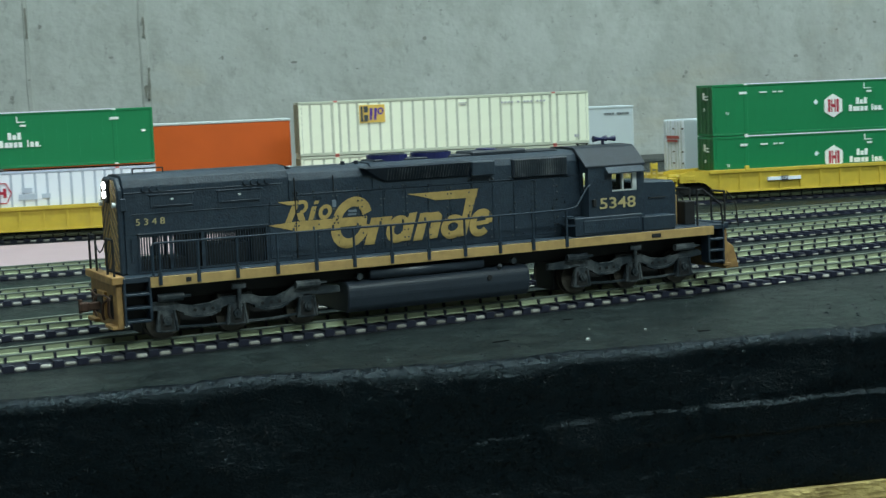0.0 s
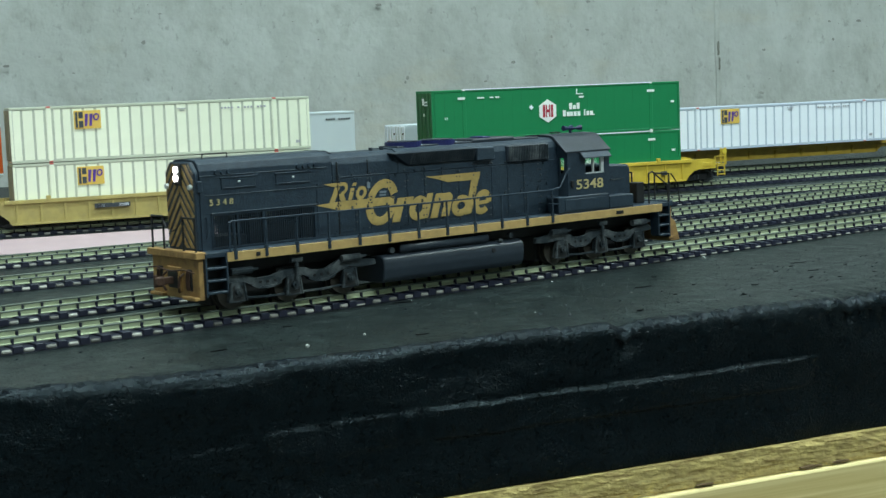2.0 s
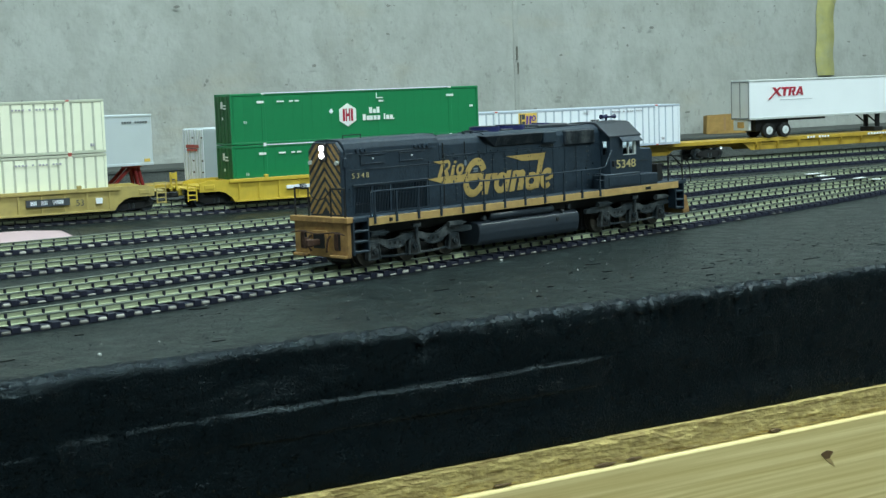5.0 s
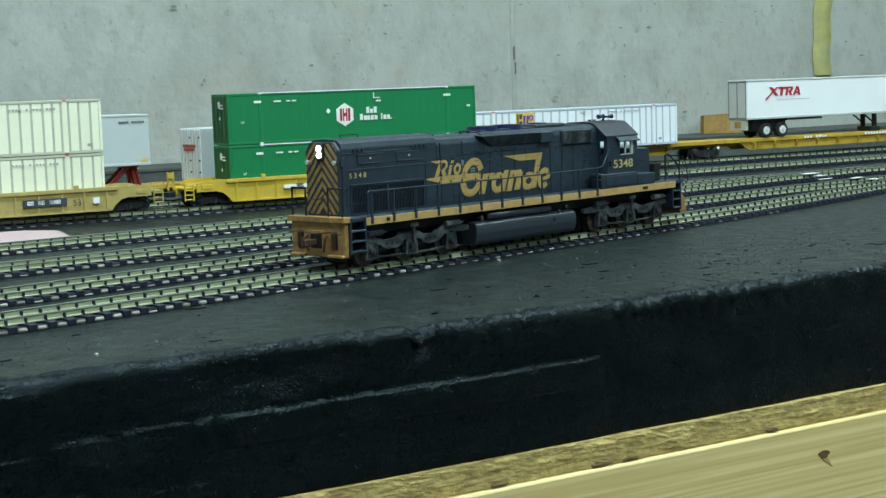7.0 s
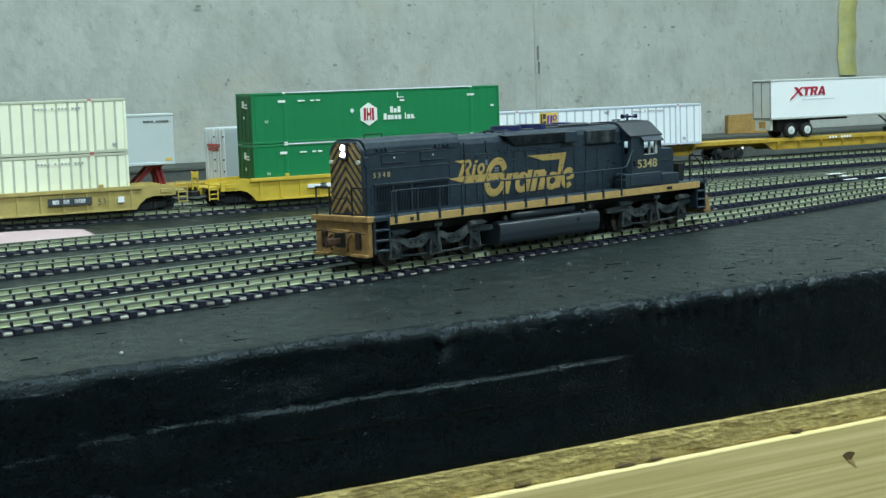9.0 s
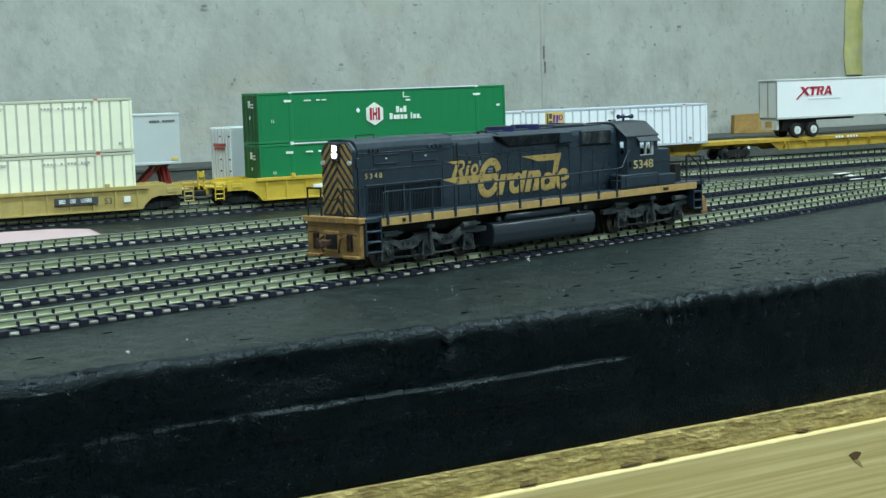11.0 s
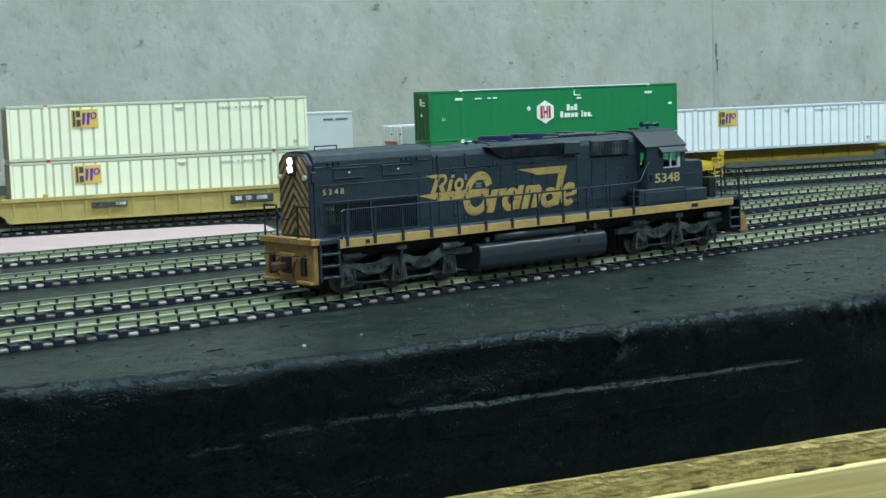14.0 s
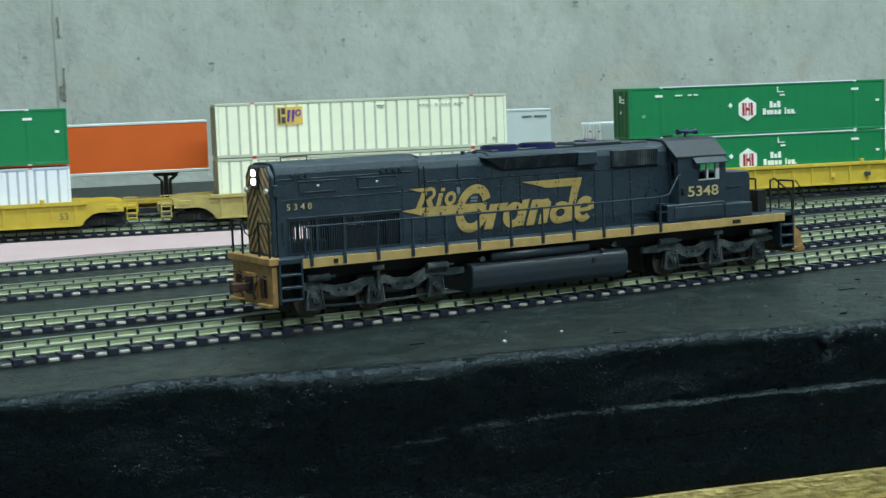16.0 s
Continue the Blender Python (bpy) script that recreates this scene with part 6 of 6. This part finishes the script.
    for s in (-1, 1):
        y0, y1 = sorted((s * hw, s * (hw - 0.0009)))
        b = B()
        wx0, wx1, wz0, wz1 = 0.1856, 0.1962, 0.0368, 0.0436
        prism(b, [(x0, 0.0215), (x1, 0.0215), (x1, wz0), (x0, wz0)], y0, y1, "y")
        prism(b, [(x0, wz0), (wx0, wz0), (wx0, wz1), (x0, wz1)], y0, y1, "y")
        prism(b, [(wx1, wz0), (x1, wz0), (x1, wz1), (wx1, wz1)], y0, y1, "y")
        prism(b, [(x0, wz1), (x1, wz1), (x1, 0.0462), (x0, 0.0462)], y0, y1, "y")
        part("cab_side", b, M_LOCO, cab)
        wf = part("window_frame", box(box(box(B(), wx0 + 0.0042, wx0 + 0.0050, y0, y1, wz0, wz1), wx1 - 0.0018, wx1, y0, y1, wz0, wz1), wx0, wx1, y0, y1, wz0, wz0 + 0.0005), M_ALU, cab, "pale window frame")
        part("pane", box(B(), wx0, wx1, s * (hw - 0.0006) - 0.0001, s * (hw - 0.0006) + 0.0001, wz0, wz1), M_GLASS, cab).visible_shadow = False
        # sunshade over the window
        b = B()
        vs = [b.verts.new(p) for p in ((0.1825, s * hw, 0.0462), (0.1985, s * hw, 0.0462), (0.1985, s * (hw + 0.0026), 0.0438), (0.1825, s * (hw + 0.0026), 0.0438), (0.1825, s * hw, 0.0457), (0.1985, s * hw, 0.0457), (0.1985, s * (hw + 0.0026), 0.0434), (0.1825, s * (hw + 0.0026), 0.0434))]
        for f in ((0, 1, 2, 3), (4, 5, 6, 7), (0, 1, 5, 4), (1, 2, 6, 5), (2, 3, 7, 6), (3, 0, 4, 7)):
            b.faces.new([vs[i] for i in f])
        part("sunshade", b, M_LOCO, cab)
        part("mirror", box(B(), 0.1768, 0.1782, min(s * hw, s * (hw + 0.0012)), max(s * hw, s * (hw + 0.0012)), 0.0318, 0.0345, 0.0002), M_DARK, cab)
        if s < 0:
            text_part("road_number", "5348", 0.0056, pose(0.1797, -hw - 0.0002, 0.0308, 90), M_CREAM, cab, "pale yellow road number", xscale=1.42, bold=0.00006)
        else:
            text_part("road_number", "5348", 0.0056, pose(0.1962, hw + 0.0002, 0.0308, 90, 0, 180), M_CREAM, cab, "pale yellow road number", xscale=1.42, bold=0.00006)
        # cab rear bulkhead beside the hood, with its small window
        yb0, yb1 = sorted((s * 0.0104, s * (hw - 0.0009)))
        b = B()
        for z0, z1, q0, q1 in ((0.0215, 0.0375, 0, 1), (0.0440, 0.0475, 0, 1), (0.0375, 0.0440, 0, 0.25), (0.0375, 0.0440, 0.78, 1)):
            box(b, x0, x0 + 0.0008, yb0 + (yb1 - yb0) * q0, yb0 + (yb1 - yb0) * q1, z0, z1)
        part("cab_rear_wall", b, M_LOCO, cab)
        part("pane", box(B(), x0 + 0.0003, x0 + 0.0005, yb0, yb1, 0.0375, 0.0440), M_GLASS, cab).visible_shadow = False
    b = B()
    for y0, y1, z0, z1 in ((-0.0154, 0.0154, 0.0215, 0.0370), (-0.0154, 0.0154, 0.0445, 0.0470), (-0.0154, -0.0145, 0.037, 0.0445), (0.0145, 0.0154, 0.037, 0.0445), (-0.0012, 0.0012, 0.037, 0.0445)):
        box(b, x1 - 0.0009, x1, y0, y1, z0, z1)
    part("cab_front_wall", b, M_LOCO, cab)
    part("pane", box(B(), x1 - 0.0005, x1 - 0.0003, -0.0145, 0.0145, 0.037, 0.0445), M_GLASS, cab).visible_shadow = False
    part("cab_floor", box(B(), x0, x1, -0.0154, 0.0154, 0.0216, 0.0230), M_DARK, cab)
    part("control_stand", box(B(), 0.188, 0.193, 0.001, 0.006, 0.0230, 0.0340, 0.0004), M_TRUCK, cab)
    rpts = [(-hw - 0.0004, 0.0458), (-hw - 0.0004, 0.0466), (-0.0095, 0.0526), (-0.0080, 0.0533), (0, 0.0537), (0.0080, 0.0533), (0.0095, 0.0526), (hw + 0.0004, 0.0466), (hw + 0.0004, 0.0458), (0.0085, 0.0518), (-0.0085, 0.0518)]
    part("cab_roof", prism(B(), rpts, x0 - 0.0012, x1 + 0.0006, "x", 0.00015), M_ROOF, cab, "sloped dark cab roof")
    for xx in (x0 - 0.0002, x1 - 0.0012):
        part("gable", prism(B(), [(-hw, 0.0460), (-0.0085, 0.0519), (0.0085, 0.0519), (hw, 0.0460)], xx, xx + 0.0008, "x"), M_LOCO, cab)
    # horn and antenna on the cab roof
    horn = new("horn")
    horn.parent = L_
    b = rod(B(), (0.1910, -0.002, 0.0534), (0.1910, -0.002, 0.0552), 0.0006, 8)
    rod(b, (0.1888, -0.002, 0.0555), (0.1936, -0.002, 0.0555), 0.0005, 6)
    rod(b, (0.1912, -0.0045, 0.0555), (0.1912, 0.0008, 0.0555), 0.0004, 6)
    part("horn_bracket", b, M_BLUE, horn)
    for xa, xb, y in ((0.1914, 0.1946, -0.0045), (0.1906, 0.1870, -0.002), (0.1914, 0.1942, 0.0005)):
        part("trumpet", rod(B(), (xa, y, 0.0556), (xb, y, 0.0557), 0.0004, 12, 0.0012), M_BLUE, horn, "blue-black horn trumpet")
    part("antenna", box(B(), 0.1800, 0.1842, -0.003, -0.001, 0.0540, 0.0545), M_DARK, L_)
    b = B()
    for x in (0.1802, 0.1840):
        rod(b, (x, -0.002, 0.0530), (x, -0.002, 0.0543), 0.0003, 6)
    part("antenna_post", b, M_DARK, L_)
    # nose
    npts = [(0.1994, 0.0215), (0.2178, 0.0215), (0.2178, 0.0372), (0.2165, 0.0390), (0.1994, 0.0396)]
    nose = part("nose", prism(B(), npts, -0.0105, 0.0105, "y", 0.0007), M_LOCO, L_, "dark short nose")
    for s in (-1, 1):
        part("nose_lamp", rod(B(), (0.2176, s * 0.003, 0.0352), (0.2186, s * 0.003, 0.0352), 0.0013, 12), M_WHITE, nose)
        y0, y1 = sorted((s * 0.0104, s * 0.0178))
        part("battery_box", box(B(), 0.1685, 0.1975, y0, y1, 0.0215, 0.0282, 0.0003), M_LOCO, L_)
        part("battery_box", box(B(), 0.1977, 0.2120, y0, y1, 0.0215, 0.0268, 0.0003), M_LOCO, L_)
        part("box_lid", box(B(), 0.1720, 0.1960, min(s * 0.0177, s * 0.0181), max(s * 0.0177, s * 0.0181), 0.0224, 0.0270, 0.0001), M_LOCO, L_)
    for s in (-1, 1):
        part("grab_iron", path_rod(B(), [(0.2050, s * 0.0105, 0.0330), (0.2050, s * 0.0113, 0.0330), (0.2120, s * 0.0113, 0.0330), (0.2120, s * 0.0105, 0.0330)], 0.0002), M_DARK, nose)
    part("safety_chain", path_rod(B(), [(0.0010, -0.0068, 0.0325), (0.0008, -0.0034, 0.0296), (0.0008, 0.0, 0.0286), (0.0008, 0.0034, 0.0296), (0.0010, 0.0068, 0.0325)], 0.00022), M_DARK, L_)
    part("uncoupling_lever", path_rod(B(), [(-0.0006, -0.0165, 0.0150), (-0.0008, -0.0100, 0.0158), (-0.0010, 0.0, 0.0148), (-0.0008, 0.0100, 0.0158), (-0.0006, 0.0165, 0.0150)], 0.00028), M_RUST, L_)
    # fuel tank and air reservoirs
    tp = [(-0.0150, 0.0026), (-0.0166, 0.0044), (-0.0173, 0.0078), (-0.0172, 0.0106), (-0.0166, 0.0121), (-0.0152, 0.0131), (0.0152, 0.0131), (0.0166, 0.0121), (0.0172, 0.0106), (0.0173, 0.0078), (0.0166, 0.0044), (0.0150, 0.0026)]
    tank = part("fuel_tank", prism(B(), tp, 0.0795, 0.1495, "x", 0.0004), M_TANK, L_, "satin black fuel tank", smooth=False)
    for s in (-1, 1):
        part("air_reservoir", rod(B(), (0.0885, s * 0.0150, 0.0151), (0.1315, s * 0.0150, 0.0151), 0.0019, 14), M_TANK, L_, "black air reservoir", smooth=True)
        for x, z, r in ((0.0845, 0.0146, 0.0011), (0.1440, 0.0150, 0.0011)):
            part("filler_cap", rod(B(), (x, s * 0.0140, z), (x, s * 0.0160, z), r, 12), M_TRUCK, L_)
        part("sight_glass", rod(B(), (0.1332, s * 0.0168, 0.0100), (0.1332, s * 0.0177, 0.0100), 0.0009, 10), M_DARK, tank)
        part("fuel_filler", rod(B(), (0.1378, s * 0.0152, 0.0120), (0.1378, s * 0.0166, 0.0138), 0.0008, 8), M_TRUCK, tank)
    part("tank_hanger", box(B(), 0.0800, 0.1490, -0.0080, 0.0080, 0.0110, 0.0140), M_DARK, L_)
    # end plates, steps, couplers
    for end, xs_, sg in (("rear", 0.0024, 1), ("front", 0.2350, -1)):
        X = lambda v: xs_ + sg * v
        tread = 0.0092 if sg > 0 else 0.0078
        def bx(nm, a0, a1, y0, y1, z0, z1, mt, par=L_, bev=0.0002, lab=""):
            return part(nm, box(B(), min(X(a0), X(a1)), max(X(a0), X(a1)), y0, y1, z0, z1, bev), mt, par, lab)
        pl = bx("end_plate", -0.0012, 0.0008, -0.0166, 0.0166, 0.0052, 0.0198, M_PILOT, lab="rust-stained orange end plate")
        bx("end_beam", -0.0026 if sg > 0 else -0.0012, 0.0014, -0.0178, 0.0178, 0.0196, 0.0220, M_PILOT if sg > 0 else M_LOCO)
        dp = bx("draft_pocket", -0.0022, 0.0006, -0.0046, 0.0046, 0.0076, 0.0162, M_PILOT, pl)
        # black block proud of the pocket, painting the shade inside it
        bx("pocket_shade", -0.0026, -0.0012, -0.0034, 0.0034, 0.0088, 0.0150, M_DARK, dp, lab="black block for the shade in the pocket mouth")
        b = B()
        box(b, min(X(-0.0068), X(0)), max(X(-0.0068), X(0)), -0.0009, 0.0009, 0.0102, 0.0128, 0.0003)
        box(b, min(X(-0.0092), X(-0.0062)), max(X(-0.0092), X(-0.0062)), -0.0014, 0.0008, 0.0098, 0.0132, 0.0006)
        rod(b, (X(-0.0086), 0.0012, 0.0094), (X(-0.0086), 0.0012, 0.0138), 0.0007, 8)
        part("coupler", b, M_RUST, L_, "rust-brown knuckle coupler")
        for s in (-1, 1):
            b = path_rod(B(), [(X(-0.0012), s * 0.0060, 0.0140), (X(-0.0030), s * 0.0062, 0.0128), (X(-0.0034), s * 0.0058, 0.0096), (X(-0.0026), s * 0.0048, 0.0074)], 0.00045)
            part("air_hose", b, M_RUST, pl)
            # black plate stands for the shade in the hose slot
            bx("slot_shade", -0.0016, -0.0010, s * 0.0105 - 0.0015, s * 0.0105 + 0.0015, 0.0082, 0.0158, M_DARK, pl)
            for q in (-0.0009, 0.0, 0.0009):
                part("brake_hose", path_rod(B(), [(X(-0.0012), s * 0.0105 + q, 0.0155), (X(-0.0022), s * 0.0105 + q, 0.0148), (X(-0.0024), s * 0.0105 + q, 0.0100), (X(-0.0020), s * 0.0105 + q, 0.0084)], 0.00028), M_RUST, pl)
            bx("foot_board", -0.0030, 0.0002, min(s * 0.0070, s * 0.0164), max(s * 0.0070, s * 0.0164), 0.0052, 0.0064, M_PILOT, pl)
            # corner steps
            st = bx("step_well", 0.0008, 0.0016, min(s * 0.0130, s * 0.0180), max(s * 0.0130, s * 0.0180), 0.0062, 0.0214, M_LOCO)
            bx("step_side", tread - 0.0002, tread + 0.0006, min(s * 0.0130, s * 0.0180), max(s * 0.0130, s * 0.0180), 0.0075, 0.0214, M_LOCO, st)
            bx("step_back", 0.0016, tread - 0.0002, min(s * 0.0128, s * 0.0133), max(s * 0.0128, s * 0.0133), 0.0075, 0.0214, M_DARK, st)
            for z in (0.0070, 0.0112, 0.0155):
                bx("step_tread", 0.0012, tread, min(s * 0.0130, s * 0.0181), max(s * 0.0130, s * 0.0181), z, z + 0.0009, M_LOCO, st)
            # end railings
            for y in (0.0070, 0.0155):
                part("rail_post", rod(B(), (X(-0.0012), s * y, 0.0200), (X(-0.0012), s * y, 0.0338), 0.0004, 6), M_DARK, L_)
            part("end_rail", path_rod(B(), [(X(-0.0012), s * 0.0070, 0.0336), (X(-0.0012), s * 0.0155, 0.0336)], 0.0004), M_DARK, L_)
            if sg < 0:
                part("stair_rail", path_rod(B(), [(X(0.0118), s * 0.0160, 0.0215), (X(0.0118), s * 0.0160, 0.0345), (X(0.0095), s * 0.0160, 0.0352), (X(0.0020), s * 0.0174, 0.0290), (X(0.0010), s * 0.0174, 0.0200)], 0.0004), M_DARK, L_)
                part("stair_rail", path_rod(B(), [(X(-0.0012), s * 0.0168, 0.0338), (X(-0.0050), s * 0.0172, 0.0290), (X(-0.0062), s * 0.0172, 0.0200)], 0.0003), M_DARK, L_)
    part("plow_blade", prism(B(), [(0.2362, 0.0040), (0.2425, 0.0040), (0.2400, 0.0125), (0.2362, 0.0150)], -0.0155, 0.0155, "y", 0.0003), M_PILOT, L_, "orange snow plough blade")
    part("front_locker", box(B(), 0.2215, 0.2262, -0.0105, -0.0050, 0.0215, 0.0305, 0.0003), M_DARK, L_)
    part("front_locker", box(B(), 0.2190, 0.2212, -0.0060, 0.0060, 0.0215, 0.0330, 0.0003), M_SILL, L_)
    # side handrails
    posts = (0.0152, 0.0278, 0.0408, 0.0546, 0.0682, 0.0819, 0.0957, 0.1096, 0.1236, 0.1374, 0.1508, 0.1646)
    for s in (-1, 1):
        y = s * 0.0178
        for x in posts:
            p = part("stanchion", rod(B(), (x, y + s * 0.0005, 0.0186), (x, y + s * 0.0005, 0.0315), 0.00042, 6), M_LOCO, L_)
            part("stanchion_foot", box(B(), x - 0.0006, x + 0.0006, min(y, y + s * 0.0008), max(y, y + s * 0.0008), 0.0184, 0.0222), M_LOCO, p)
        part("handrail", path_rod(B(), [(0.0130, y + s * 0.0005, 0.0212), (0.0130, y + s * 0.0005, 0.0312), (0.0138, y + s * 0.0005, 0.0318), (0.0200, y + s * 0.0005, 0.0318), (0.1000, y + s * 0.0005, 0.0314), (0.1646, y + s * 0.0005, 0.0317), (0.1690, y + s * 0.0005, 0.0324), (0.1740, y + s * 0.0002, 0.0392), (0.1757, y - s * 0.0006, 0.0398)], 0.00034), M_LOCO, L_)
        for z in (0.0255, 0.0285):
            part("cab_step", box(B(), 0.1655, 0.1686, min(y, y - s * 0.004), max(y, y - s * 0.004), z, z + 0.0005), M_LOCO, L_)
    part("rear_light_guard", box(B(), 0.0055, 0.0075, -0.0112, -0.0103, 0.0420, 0.0460, 0.0002), M_LOCO, L_)
    loco_truck(L_, 0.0415, (-0.0240, -0.0005, 0.0240), WHEELS, 1)
    loco_truck(L_, 0.1950, (-0.0225, 0.0, 0.0225), WHEELS, -1)
    return L_


def ring_flat(x, z):
    b = B()
    rod(b, (x, 0, z - 0.0002), (x, 0, z + 0.0002), 0.0064, 28)
    return b


# Blue in the colour stands for the reflection on the black roof fans.
M_FAN = mat("black_fan_blue_sheen", (0.012, 0.017, 0.105), 0.4, var=0.2, scale=300)
M_FAINT = mat("faint_blue_grey_decal", (0.16, 0.20, 0.24), 0.6)
M_CREAM = mat("pale_yellow_number", (0.56, 0.46, 0.22), 0.5, var=0.15, scale=700)
LOCO = build_locomotive()
lay_ties()

# travel of the locomotive along its track: seconds, metres
TRAVEL = [(0, -0.2822), (0.5, -0.2505), (1, -0.2186), (1.5, -0.1868), (2, -0.1547), (2.5, -0.1227), (3, -0.0908), (3.5, -0.0584), (4, -0.0260), (4.2, -0.0132), (4.5, 0.0015), (4.8, 0.0074), (5.1, 0.0080), (6.5, 0.0080), (8.5, 0.0080), (10.2, 0.0080),
          (10.6, 0.0060), (11, 0.0), (11.5, -0.0107), (12, -0.0210), (12.5, -0.0335), (13, -0.0583), (13.5, -0.0821), (14, -0.1062), (14.5, -0.1304), (15, -0.1538), (15.5, -0.1778), (16, -0.2019)]


def on_track(s):
    """The locomotive's pose after a travel s: both trucks on the centre line, which bends away at its near end."""
    bend = lambda x: float(np.interp(x, (0.0, 0.10, 0.17, 0.22, 0.26, 0.30, 0.34), (0.0145, 0.0088, 0.0058, 0.0034, 0.0013, 0.0002, 0.0)))
    xr, xf = 0.4103 + s + 0.0415, 0.4103 + s + 0.1950
    a = math.atan2(bend(xf) - bend(xr), xf - xr)
    return pose(xr - 0.0415 * math.cos(a), 0.4800 + bend(xr) - 0.0415 * math.sin(a), 0.0052, 0, 0, math.degrees(a))


def motions():
    walk(LOCO, [(t, on_track(s)) for t, s in TRAVEL])
    ts, ss = [r[0] for r in TRAVEL], [r[1] for r in TRAVEL]
    for w, q in WHEELS:
        rows = []
        for k in range(161):
            s = float(np.interp(k / 10, ts, ss))
            rows.append((k / 10, pose(q, 0, 0.0058, 0, math.degrees(s / 0.0058), 0)))
        walk(w, rows)


motions()
